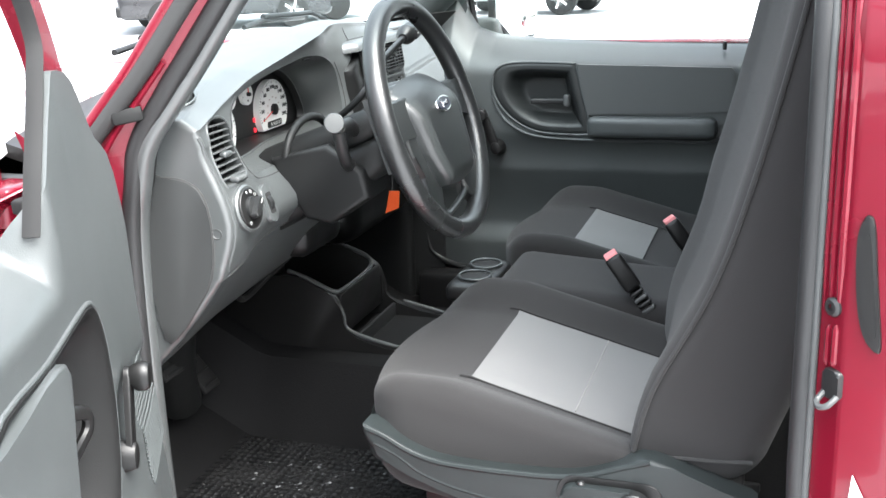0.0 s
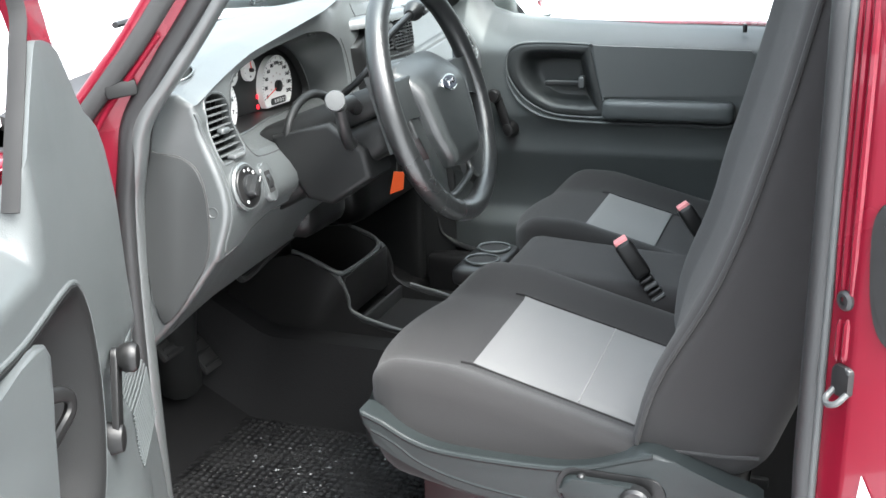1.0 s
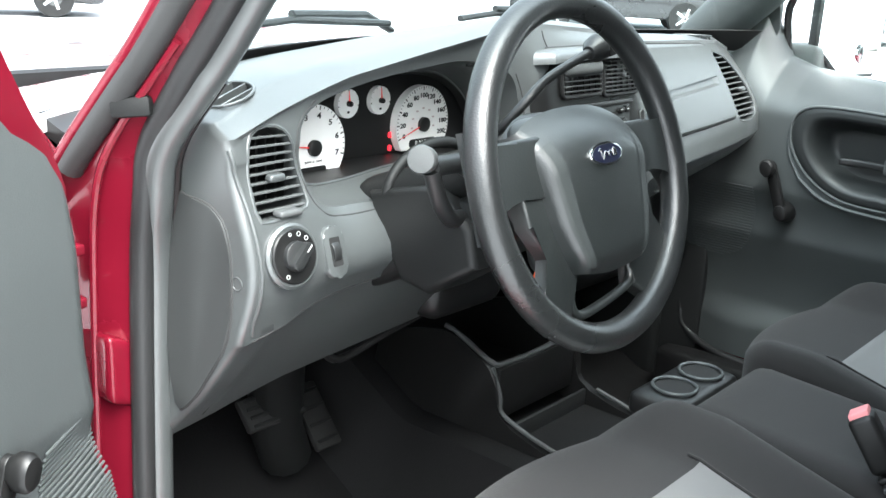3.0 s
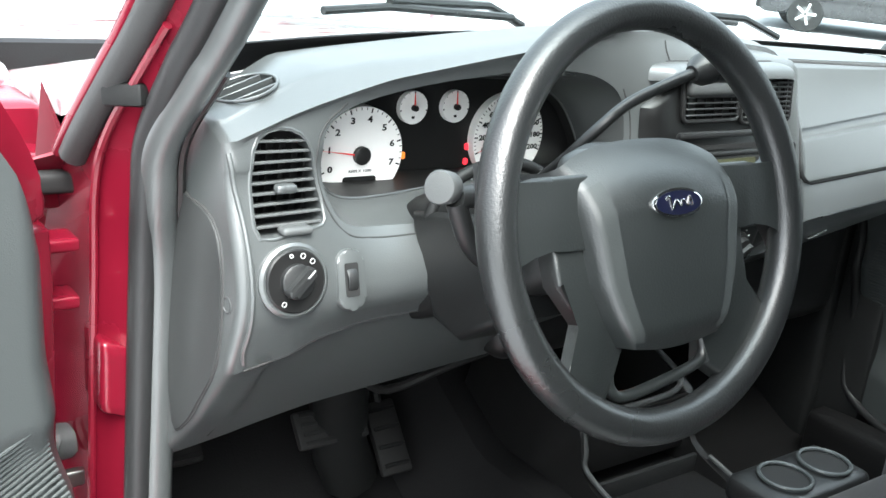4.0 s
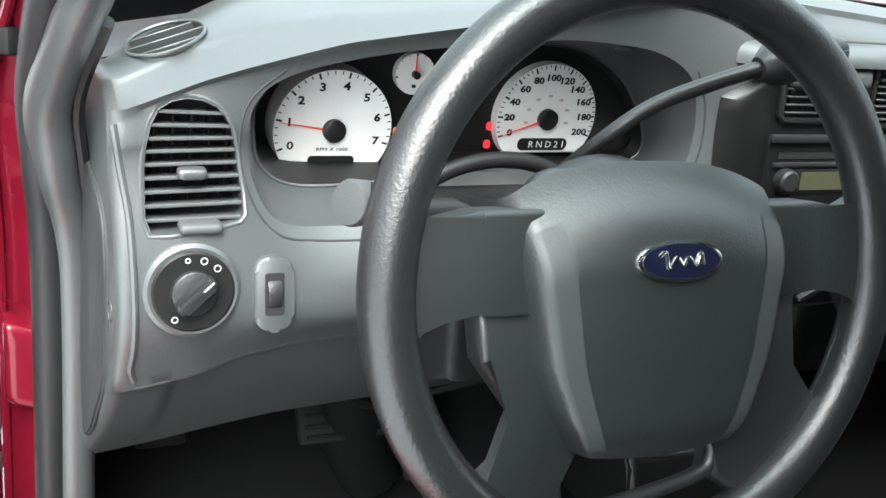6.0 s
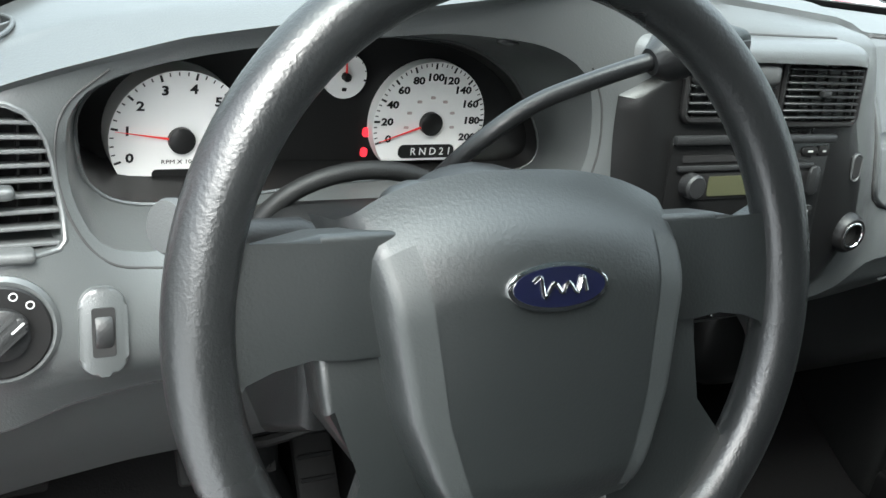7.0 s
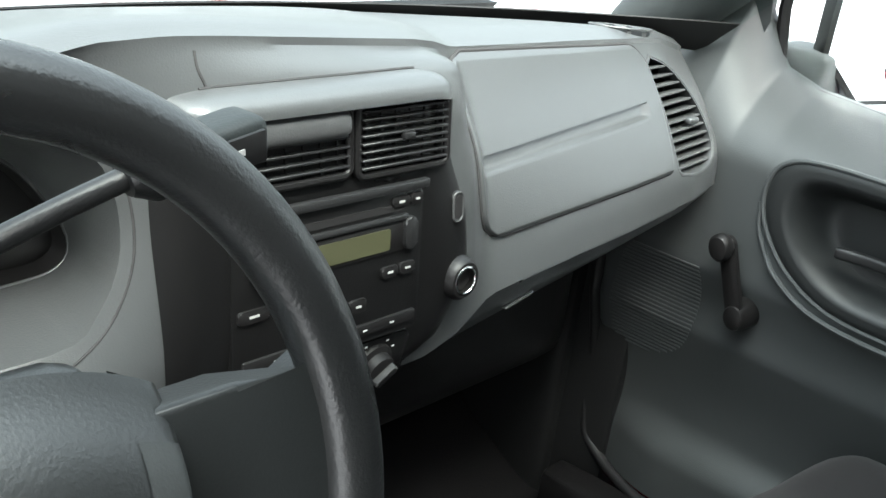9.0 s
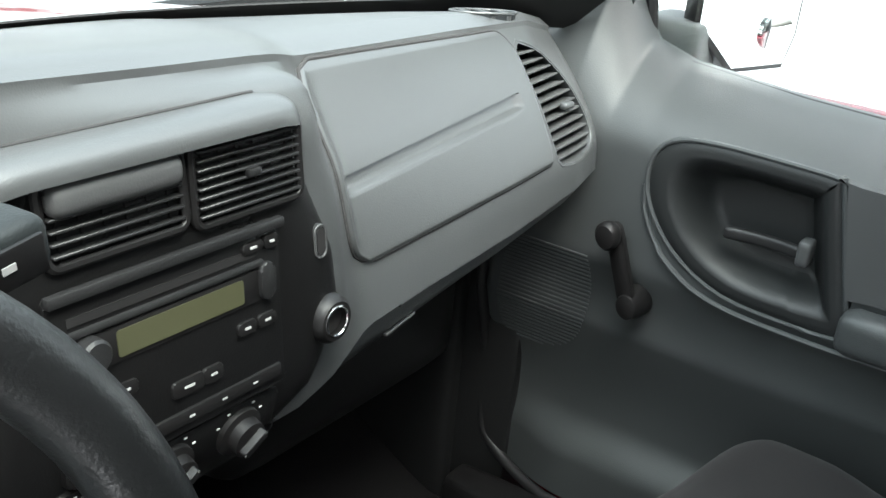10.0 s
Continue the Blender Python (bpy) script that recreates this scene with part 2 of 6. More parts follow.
MAT, mn, ml, mb = nodes_of("wet_floor_rubber")
mb.inputs["Base Color"].default_value = (0.007, 0.007, 0.0074, 1)
mb.inputs["Specular IOR Level"].default_value = 0.25
mtc = mn.new("ShaderNodeTexCoord")
mvor = mn.new("ShaderNodeTexVoronoi")
mvor.inputs["Scale"].default_value = 60.0
mvor.inputs["Randomness"].default_value = 0.25
ml.new(mtc.outputs["Object"], mvor.inputs["Vector"])
mwet = mn.new("ShaderNodeTexNoise")
mwet.inputs["Scale"].default_value, mwet.inputs["Detail"].default_value = 9.0, 4.0
ml.new(mtc.outputs["Object"], mwet.inputs["Vector"])
mramp = mn.new("ShaderNodeMapRange")
mramp.inputs["From Min"].default_value, mramp.inputs["From Max"].default_value = 0.44, 0.58
mramp.inputs["To Min"].default_value, mramp.inputs["To Max"].default_value = 0.85, 0.42
ml.new(mwet.outputs["Fac"], mramp.inputs["Value"])
ml.new(mramp.outputs["Result"], mb.inputs["Roughness"])
mbump = mn.new("ShaderNodeBump")
mbump.inputs["Strength"].default_value, mbump.inputs["Distance"].default_value = 1.0, 0.008
ml.new(mvor.outputs["Distance"], mbump.inputs["Height"])
ml.new(mbump.outputs["Normal"], mb.inputs["Normal"])

fl = ob_of("floor", floor_form(), CARPET)
tagged(fl, "black moulded vinyl cabin floor", "floor", kind="structure")
mt = ob_of("floor_mat", rbox(-0.72, -0.24, -0.10, 0.53, 0.004, 0.016, 0.006, 8), MAT)
tagged(mt, "wet black studded rubber floor mat with grit", "floor mat")
rng = random.Random(7)
ICE = surface("melting_ice", (0.16, 0.165, 0.17), 0.25)
ICE_AT = (-0.41, 0.31)
verts, faces = [], []
for i in range(33):
    for j in range(43):
        cx, cy = -0.704 + 0.0140 * i, -0.085 + 0.0140 * j
        k = len(verts)
        for r, z in ((0.0046, 0.0155), (0.0032, 0.0178)):
            verts += [(cx + r * math.cos(a), cy + r * math.sin(a), z) for a in (0, 1.047, 2.094, 3.142, 4.189, 5.236)]
        faces += [(k + n, k + (n + 1) % 6, k + 6 + (n + 1) % 6, k + 6 + n) for n in range(6)] + [tuple(range(k + 6, k + 12))]
sm = bpy.data.meshes.new("stud")
sm.from_pydata(verts, [], faces)
sm.materials.append(MAT)
studs = new("studs", sm)
studs.parent = mt
bm = bmesh.new()
for k in range(70):
    x, y = rng.gauss(ICE_AT[0], 0.070), rng.gauss(ICE_AT[1], 0.080)
    if not (-0.70 < x < -0.26 and -0.05 < y < 0.51):
        continue
    r = 0.0010 + 0.0036 * rng.random() ** 2.5
    c = Vector((x, y, 0.0185))
    ring = [bm.verts.new(c + Vector((r * rng.uniform(0.6, 1.4) * math.cos(a), r * rng.uniform(0.6, 1.4) * math.sin(a), 0))) for a in np.linspace(0, 2 * math.pi, 7)[:-1]]
    tip = bm.verts.new(c + Vector((0, 0, r * 0.7)))
    for i in range(6):
        bm.faces.new((ring[i], ring[(i + 1) % 6], tip))
grit = ob_of("ice_grit", bm, ICE)
tagged(grit, "melting ice crumbs and grit on the floor mat", "ice crumbs", kind="stuff")
rf = ob_of("ceiling", rbox(-0.66, 0.66, -1.06, -0.18, 1.30, 1.36, 0.03, 6), DIM)
tagged(rf, "grey cloth headliner of the cab", "ceiling", kind="structure")
fw = ob_of("wall_firewall", box(-0.90, 0.90, 0.82, 0.86, -0.30, 0.76), CARPET)
tagged(fw, "black insulated firewall under the dashboard", "wall", kind="structure")
for sx, nm in ((-0.80, "wall_kick_left"), (0.735, "wall_kick_right")):
    kk = ob_of(nm, box(sx, sx + (0.03 if sx < 0 else 0.10), 0.47 if sx < 0 else 0.40, 0.84, -0.30, 0.70, 0.01), CHAR)
    tagged(kk, "dark plastic kick panel beside the footwell", "wall", kind="structure")
bw = ob_of("wall_back", box(-0.80, 0.80, -1.10, -1.05, -0.03, 0.80, 0.01), DIM)
tagged(bw, "grey trimmed back wall of the cab", "wall", kind="structure")
# unseen rear pane, tinted dark to hold back light from behind
rg = ob_of("window_rear", box(-0.68, 0.68, -1.085, -1.08, 0.80, 1.30), thin_glass("light_cutting_glass", (0.20, 0.22, 0.22)))
tagged(rg, "unseen rear window glass of the cab, darkened to cut light from behind", "window", kind="structure")


# windscreen pillars: red body, rubber seals, grey trim, following one leaning line
def strand(side, pts):
    return [(side * x, y, z) for x, y, z in spline(pts, 6)]


UP = [(-0.735, 0.12, 1.02), (-0.69, -0.05, 1.20), (-0.64, -0.18, 1.32)]
SEAL = [(-0.761, 0.378, -0.05), (-0.761, 0.375, 0.30), (-0.761, 0.365, 0.58), (-0.767, 0.343, 0.69), (-0.770, 0.324, 0.75), (-0.765, 0.274, 0.82), (-0.759, 0.244, 0.86)] + UP
TRIM = [(-0.739, 0.380, -0.05), (-0.739, 0.380, 0.30), (-0.740, 0.370, 0.58), (-0.755, 0.340, 0.69), (-0.760, 0.316, 0.75), (-0.746, 0.265, 0.82), (-0.737, 0.236, 0.86)] + [(x + 0.022, y - 0.005, z) for x, y, z in UP]
STRIP = [(-0.812, 0.412, 0.715), (-0.808, 0.382, 0.75), (-0.796, 0.320, 0.82), (-0.789, 0.285, 0.86)] + [(x - 0.028, y + 0.037, z) for x, y, z in UP]
BODY = [(-0.793, 0.416, -0.05), (-0.793, 0.416, 0.30), (-0.792, 0.408, 0.58), (-0.797, 0.386, 0.69), (-0.795, 0.355, 0.75), (-0.782, 0.299, 0.82), (-0.774, 0.266, 0.86)] + [(x - 0.014, y + 0.019, z) for x, y, z in UP]
OUTER = [(-0.815, 0.54, -0.05), (-0.815, 0.54, 0.30), (-0.815, 0.52, 0.58), (-0.814, 0.45, 0.69), (-0.808, 0.390, 0.75), (-0.796, 0.325, 0.82), (-0.789, 0.288, 0.86)] + [(x - 0.028, y + 0.04, z) for x, y, z in UP]
for side in (1, -1):
    pl = thing("a_pillar", "red painted windscreen pillar with rubber seals and grey trim", "car pillar", "windscreen pillars", kind="structure")
    if side > 0:
        sl, md, ou = strand(side, SEAL), strand(side, BODY), strand(side, OUTER)

        def across(i, v):
            a, b, c = Vector(sl[i]), Vector(md[i]), Vector(ou[i])
            if v < 1:
                return a.lerp(b, v)
            if v < 2:
                return b.lerp(c, v - 1)
            return c.lerp(c + Vector((-0.11, 0.02, 0)) * min(1.0, max(0.0, (0.71 - c.z) / 0.03)), v - 2)
        part("body_panel", sheet(across, range(len(sl)), (0, 0.3, 0.6, 0.85, 0.96, 1.0, 1.04, 1.15, 1.5, 1.95, 2.0, 2.05, 3.0), 0.003), RED, pl)
        part("seal", tube(strand(side, SEAL), 0.0135, 12), RUBBER, pl)
        part("trim", tube(strand(side, TRIM), 0.0185, 12), GREY, pl, "grey plastic inner trim")
        part("weatherstrip", tube(strand(side, STRIP), 0.0150, 12), STRIPGREY, pl, "grey rubber weatherstrip")
        part("outer_edge", tube([(x - side * 0.010, y + 0.014, z) for x, y, z in strand(side, STRIP)], 0.008, 10), RED, pl)
        part("clip", box(-0.008, 0.034, -0.011, 0.010, -0.012, 0.013, 0.004, m=frame_of((-0.798, 0.333, 0.789), (0.62, -0.77, 0.12), (0, 0.15, 0.95))), DARK, pl)
        part("trim_joint", tube([(-0.744 + 0.0192 * math.cos(a), 0.366 + 0.0192 * math.sin(a), 0.640) for a in np.linspace(0, 2 * math.pi, 17)[:-1]], 0.0012, 6, closed=True), BLACK, pl)
        # black strip added for the shade between trim and dash end
        part("gap_shade", tube([(x + 0.0205, y - 0.005, z) for x, y, z in strand(side, TRIM[2:6])], 0.0055, 8), BLACK, pl, "black strip for the shade in the gap beside the dashboard")
        part("step_panel", rbox(-0.797, -0.757, 0.385, 0.45, 0.435, 0.518, 0.008, 8, lambda p: Vector((p.x, p.y - 0.006, p.z - 0.4 * (p.x + 0.777)))), RED, pl)
        part("jamb", rbox(-0.90, -0.80, 0.53, 0.66, -0.25, 0.74, 0.02, 8), RED, pl)
        part("jamb_bracket", rbox(-0.875, -0.80, 0.47, 0.53, 0.64, 0.70, 0.008, 6), RED, pl)
        part("wiring_boot", tube(spline([(-0.885, 0.46, 0.425), (-0.862, 0.445, 0.405), (-0.835, 0.45, 0.385), (-0.81, 0.47, 0.37)], 8), 0.021, 12, taper=[1.0, 0.82] * 12 + [1.0]), COVER, pl, "grey pleated rubber wiring boot")
        part("gasket", rbox(-0.890, -0.800, 0.432, 0.455, 0.668, 0.690, 0.006, 6), VOID, pl, "black foam gasket")
        part("flange", tube([(x - 0.004, y - 0.003, z) for x, y, z in strand(side, BODY[:7])], 0.0045, 8), RED, pl)
    else:
        part("trim", tube(spline([(0.775, 0.545, 0.70), (0.768, 0.500, 0.78), (0.758, 0.440, 0.845), (0.745, 0.355, 0.92), (0.72, 0.20, 1.06), (0.68, -0.03, 1.22), (0.64, -0.18, 1.32)], 5), 0.056, 16), COVER, pl, "grey plastic inner trim")
        part("kick_trim", rbox(0.715, 0.78, 0.496, 0.80, -0.02, 0.66, 0.02, 8), CHAR, pl, "slate kick trim")

WS = thin_glass("windscreen_glass", (0.93, 0.972, 0.962))
def screen_at(u, v, inside=0.0):
    return (u * (0.755 - 0.115 * v), 0.632 - 0.230 * u * u - v * (0.812 - 0.205 * u * u) - inside, 0.800 + v * 0.52 - 0.02 * u * u * (1 - v))


ws = ob_of("windscreen", sheet(screen_at, np.linspace(-1, 1, 25), np.linspace(0, 1, 9), 0.005), WS)
part("black_border", sheet(lambda u, v: screen_at(u, v * (0.045 + 0.045 * u * u), 0.010), np.linspace(-0.99, 0.99, 25), np.linspace(0, 1, 3), 0.002), BLACK, ws, "black printed border along the foot of the glass")
ws.visible_shadow = False
tagged(ws, "clear tinted windscreen glass", "windscreen", kind="structure")

# door jamb behind the driver's door
jb = thing("b_pillar", "red painted door jamb with grey rubber seal and latch", "car pillar", kind="structure")
J0, J1, D1, D2 = Vector((-0.822, -0.567, 0)), Vector((-0.863, -0.603, 0)), Vector((-0.75, -0.66, 0)).normalized(), Vector((-0.35, -0.94, 0)).normalized()
N1, N2 = Vector((-0.66, 0.75, 0)).normalized(), Vector((-0.94, 0.35, 0)).normalized()


def jamb_at(s, z, out=0.0):
    """A place on the folded jamb: s metres from the seal, out metres proud of the paint."""
    p = J0 + D1 * s + N1 * out if s < 0.055 else J1 + D2 * (s - 0.055) + N2 * out
    return Vector((p.x + 0.35 * max(0.0, z - 0.90), p.y, z))


part("jamb_panel", sheet(lambda s, z: jamb_at(s, z), (0.0, 0.02, 0.045, 0.0525, 0.0555, 0.060, 0.07, 0.12, 0.20, 0.30), np.linspace(-0.25, 1.30, 32), 0.004), RED, jb)
for s, z0, z1, w in ((0.0245, 0.60, 1.05, 0.0036), (0.0345, 0.60, 1.05, 0.0046), (0.0455, 0.60, 1.05, 0.0046), (0.034, 0.535, 0.582, 0.004), (0.044, 0.535, 0.585, 0.004)):
    part("pressed_rib", tube([jamb_at(s, z, 0.0005) for z in np.linspace(z0, z1, 9)], w, 8, taper=[0.4] + [1.0] * 7 + [0.4]), RED, jb)
part("seal", tube([jamb_at(0.004 + 0.002 * (z < 0.4), z, 0.004) for z in np.linspace(-0.05, 1.30, 28)], 0.0125, 14), RUBBER, jb)
part("seal_lip", tube([jamb_at(0.0165, z, 0.003) for z in np.linspace(-0.05, 1.30, 28)], 0.0050, 10), COVER, jb, "grey seal lip")
part("trim", rbox(-0.80, -0.70, -0.76, -0.600, -0.02, 1.30, 0.02, 10, lambda p: Vector((p.x + 0.35 * max(0, p.z - 0.86), p.y, p.z))), CHAR, jb, "dark inner pillar trim")
JM = Matrix(((D1.x, 0, N1.x, J0.x), (D1.y, 0, N1.y, J0.y), (0, 1, 0, 0), (0, 0, 0, 1)))
lt = part("striker_plate", prism(rounded(0.034, 0.058, 0.500, 0.534, 0.006), -0.004, 0.006, 0.003, 3, m=JM), CHAR, jb, "grey plastic striker base")
part("striker_loop", tube([JM @ Vector(v) for v in spline([(0.037, 0.505, 0.004), (0.039, 0.497, 0.016), (0.047, 0.494, 0.020), (0.055, 0.497, 0.016), (0.056, 0.505, 0.004)], 4)], 0.0036, 8), COVER, lt, "dull grey striker loop")
part("bumper_stop", lathe([(0.011, -0.004), (0.011, 0.003), (0.008, 0.006), (0.0045, 0.006), (0.0045, 0.002)], 18, JM @ Matrix.Translation((0.039, 0.604, 0))), RUBBER, jb)
VM = Matrix(((D2.x, 0, N2.x, J1.x), (D2.y, 0, N2.y, J1.y), (0, 1, 0, 0), (0, 0, 0, 1)))
vp = part("vent_plate", prism(smooth_closed([(0.008, 0.68), (0.012, 0.705), (0.018, 0.712), (0.025, 0.70), (0.032, 0.64), (0.040, 0.572), (0.034, 0.566), (0.021, 0.582), (0.012, 0.62)], 4), -0.004, 0.004, 0.002, m=VM), BLACK, jb, "black plastic vent cover")
part("vent_recess", prism(smooth_closed([(0.0125, 0.67), (0.017, 0.690), (0.022, 0.685), (0.029, 0.63), (0.034, 0.582), (0.025, 0.59), (0.016, 0.62)], 4), 0.0035, 0.0048, m=VM), BLACK, vp)
YEL = surface("yellow_sticker", (0.75, 0.50, 0.03), 0.5)
stk = part("sticker", prism([(0, 0), (0.026, 0), (0.026, 0.035), (0.006, 0.072)], 0, 0.0008, m=VM @ Matrix.Translation((0.016, 0.345, 0.0025))), WHITE, jb, "white and yellow warning sticker")
part("sticker_band", prism([(0.003, 0.004), (0.020, 0.004), (0.020, 0.022), (0.006, 0.045)], 0.0008, 0.0014, m=VM @ Matrix.Translation((0.016, 0.345, 0.0025))), YEL, stk)
sl = ob_of("door_sill", rbox(-0.92, -0.74, -0.62, 0.46, -0.25, 0.012, 0.025, 10), RED)
tagged(sl, "red painted sill under the driver's door", "sill", kind="structure")
qp = ob_of("wall_quarter_left", box(-0.86, -0.80, -1.10, -0.84, -0.2, 1.30, 0.01), RED)
tagged(qp, "red quarter panel behind the driver's door", "wall", kind="structure")
jp = ob_of("b_pillar_right", rbox(0.74, 0.92, -1.10, -0.455, -0.25, 1.30, 0.03, 8, lambda p: Vector((p.x - 0.30 * max(0, p.z - 0.8), p.y, p.z))), DIM)
tagged(jp, "grey trimmed pillar behind the passenger door", "car pillar", kind="structure")

sr = ob_of("door_sill_right", rbox(0.645, 0.715, -0.62, 0.46, -0.02, 0.104, 0.02, 8), CARPET)
tagged(sr, "black vinyl covered sill under the passenger door", "sill", kind="structure")

# bonnet and cowl outside the windscreen
hd = thing("bonnet", "wet red painted bonnet with raised wings", "car bonnet")
part("panel", sheet(lambda u, v: (u * 0.785, 0.72 - 0.16 * u * u + v * (1.41 + 0.16 * u * u), 0.790 - 0.10 * v - 0.05 * u * u - 0.03 * v * v), np.linspace(-1, 1, 21), np.linspace(0, 1, 14), 0.02), PATCHRED, hd)
for s in (-1, 1):
    part("wing", rbox(min(s * 0.79, s * 0.93), max(s * 0.79, s * 0.93), 0.63, 2.15, -0.1, 0.765, 0.05, 10, lambda p: Vector((p.x, p.y, p.z - 0.06 * max(0, p.y - 0.9)))), PATCHRED, hd)
cw = ob_of("cowl", sheet(lambda u, v: (u * 0.75, 0.640 - 0.23 * u * u + v * (0.10 + 0.08 * u * u), 0.775 - 0.02 * math.sin(v * math.pi) - 0.03 * u * u), np.linspace(-1, 1, 25), np.linspace(0, 1, 8), 0.02), BLACK)
tagged(cw, "black plastic cowl below the windscreen", "cowl", kind="structure")


def wiper(x0, x1, y0, y1, z):
    w = thing("wiper", "black windscreen wiper arm with rubber blade", "wiper", "windscreen wipers")
    part("arm", tube([(x0, y0, z - 0.02), (x0 + 0.3 * (x1 - x0), y0 * 0.7 + y1 * 0.3, z + 0.012), (x1, y1, z + 0.02)], 0.007, 8), BLACK, w)
    part("blade", tube([(x0 + 0.25 * (x1 - x0), y1 + 0.03, z + 0.0), (x1, y1, z + 0.012), (x1 + 0.35 * (x1 - x0), y1 - 0.02, z + 0.006)], 0.006, 8), BLACK, w)
    return w


wiper(-0.02, -0.34, 0.70, 0.60, 0.835)
wiper(0.56, 0.20, 0.64, 0.64, 0.835)


# ---- dashboard ----
XS = [-0.745, -0.725, -0.66, -0.625, -0.575, -0.55, -0.42, -0.30, -0.22, -0.165, -0.12, 0.0, 0.10, 0.145, 0.20, 0.30, 0.45, 0.60, 0.68, 0.715]
CREST = [(0.262, 0.750), (0.258, 0.757), (0.255, 0.782), (0.256, 0.793), (0.258, 0.807), (0.254, 0.815), (0.25, 0.838), (0.258, 0.854), (0.276, 0.864), (0.284, 0.864), (0.290, 0.861), (0.300, 0.852), (0.320, 0.842), (0.338, 0.834), (0.365, 0.820), (0.368, 0.817), (0.37, 0.814), (0.375, 0.808), (0.388, 0.79), (0.42, 0.772)]
FACE6 = [(0.250, 0.715), (0.250, 0.715), (0.248, 0.715), (0.256, 0.715), (0.292, 0.715), (0.302, 0.715), (0.300, 0.715), (0.295, 0.715), (0.275, 0.73), (0.258, 0.75), (0.263, 0.76), (0.265, 0.76), (0.264, 0.755), (0.272, 0.74), (0.31, 0.72), (0.313, 0.722), (0.318, 0.726), (0.322, 0.728), (0.332, 0.72), (0.365, 0.71)]
FACE7 = [(0.220, 0.62), (0.220, 0.62), (0.216, 0.62), (0.216, 0.62), (0.218, 0.62), (0.218, 0.62), (0.22, 0.62), (0.225, 0.62), (0.235, 0.63), (0.245, 0.64), (0.250, 0.64), (0.252, 0.64), (0.252, 0.64), (0.256, 0.64), (0.285, 0.645), (0.285, 0.652), (0.285, 0.66), (0.29, 0.668), (0.303, 0.67), (0.335, 0.66)]
CREASE = [(0.245, 0.530), (0.243, 0.533), (0.240, 0.546), (0.240, 0.560), (0.242, 0.568), (0.242, 0.569), (0.245, 0.570), (0.25, 0.568), (0.255, 0.566), (0.26, 0.562), (0.262, 0.560), (0.262, 0.558), (0.26, 0.560), (0.262, 0.57), (0.270, 0.595), (0.270, 0.605), (0.272, 0.615), (0.28, 0.625), (0.297, 0.628), (0.33, 0.62)]
LIP = [(0.378, 0.380), (0.376, 0.381), (0.373, 0.392), (0.372, 0.399), (0.370, 0.408), (0.37, 0.411), (0.36, 0.426), (0.35, 0.440), (0.34, 0.465), (0.33, 0.49), (0.32, 0.505), (0.32, 0.51), (0.31, 0.52), (0.31, 0.525), (0.31, 0.530), (0.31, 0.545), (0.31, 0.565), (0.32, 0.58), (0.335, 0.585), (0.37, 0.58)]
END_L, END_R, END_RAD, TAPER = -0.732, 0.708, 0.012, 0.07


def at_x(table, x):
    return np.array([np.interp(x, XS, [p[k] for p in table]) for k in (0, 1)])


def ease(t):
    t = max(0.0, min(1.0, t))
    return t * t * (3 - 2 * t)


def section(x):
    """The dash cut across at x: its upper side, its face, the knee panel and its hidden back, as (y, z)."""
    c, f6, f7, cr, lip = (at_x(tb, x) for tb in (CREST, FACE6, FACE7, CREASE, LIP))
    yb = max(c[0] + 0.05, 0.605 - 0.52 * x * x)
    rise = 0.024 * ease((-0.40 - x) / 0.22)
    back = np.array((yb, min(0.826, c[1] + 0.004 + rise) - 0.013))
    top = c * 0.35 + back * 0.65 + np.array((0, 0.010))
    mid = c * 0.65 + back * 0.35 + np.array((0, 0.011))
    over = spline([back, top, mid, c + np.array((min(0.035, 0.25 * (yb - c[0])), 0.0065 + 0.2 * rise)), c], 5)
    lip_in = 0.0065 * ease((-0.19 - x) / 0.08) * ease((x + 0.722) / 0.03)
    brow = c + np.array((lip_in, -0.006))
    w = ease((x + 0.19) / 0.05) * ease((0.16 - x) / 0.05)
    shelf = (brow * 0.5 + f6 * 0.5 + np.array((-0.002, 0))) * (1 - w) + np.array((0.276, 0.824)) * w
    face = spline([brow, shelf, f6, f7, cr], 5)
    step = 0.004 + 0.007 * ease((x + 0.682) / 0.012) * ease((0.20 - x) / 0.05)
    low = spline([cr + np.array((step, -0.003)), cr * 0.5 + lip * 0.5 + np.array((-0.007 + step * 0.6, 0)), lip], 4)
    rear = [tuple(lip + np.array((0.02, 0.012))), (0.70, lip[1] + 0.06), (0.74, 0.62), (yb + 0.03, 0.70)]
    return over, face, low, rear


def on_face(x, z):
    """The face's y at that x and height, and its lean from upright in degrees."""
    _, face, low, _ = section(x)
    pts = face + low
    ys, zs = [p[0] for p in pts][::-1], [p[1] for p in pts][::-1]
    y = float(np.interp(z, zs, ys))
    dy = float(np.interp(z + 0.01, zs, ys) - np.interp(z - 0.01, zs, ys))
    return y, math.degrees(math.atan2(dy, 0.02))


def top_frame(x, y, turn=0.0):
    """On the upper side: local z along the surface's normal."""
    def h(xx, yy):
        pts = section(xx)[0]
        return float(np.interp(yy, [p[0] for p in pts][::-1], [p[1] for p in pts][::-1]))
    e = 0.012
    u = Vector((2 * e, 0, h(x + e, y) - h(x - e, y)))
    v = Vector((0, 2 * e, h(x, y + e) - h(x, y - e)))
    return frame_of((x, y, h(x, y)), u, v) @ pose(0, 0, 0, 0, 0, turn)


def face_frame(x, z, turn=0.0, out=0.0):
    """Local x to the right, y up along the face, z towards the seats."""
    y, lean = on_face(x, z)
    return pose(x, y, z, 90 - lean, 0, 0) @ pose(0, 0, 0, 0, turn, 0) @ Matrix.Translation((0, 0, out))


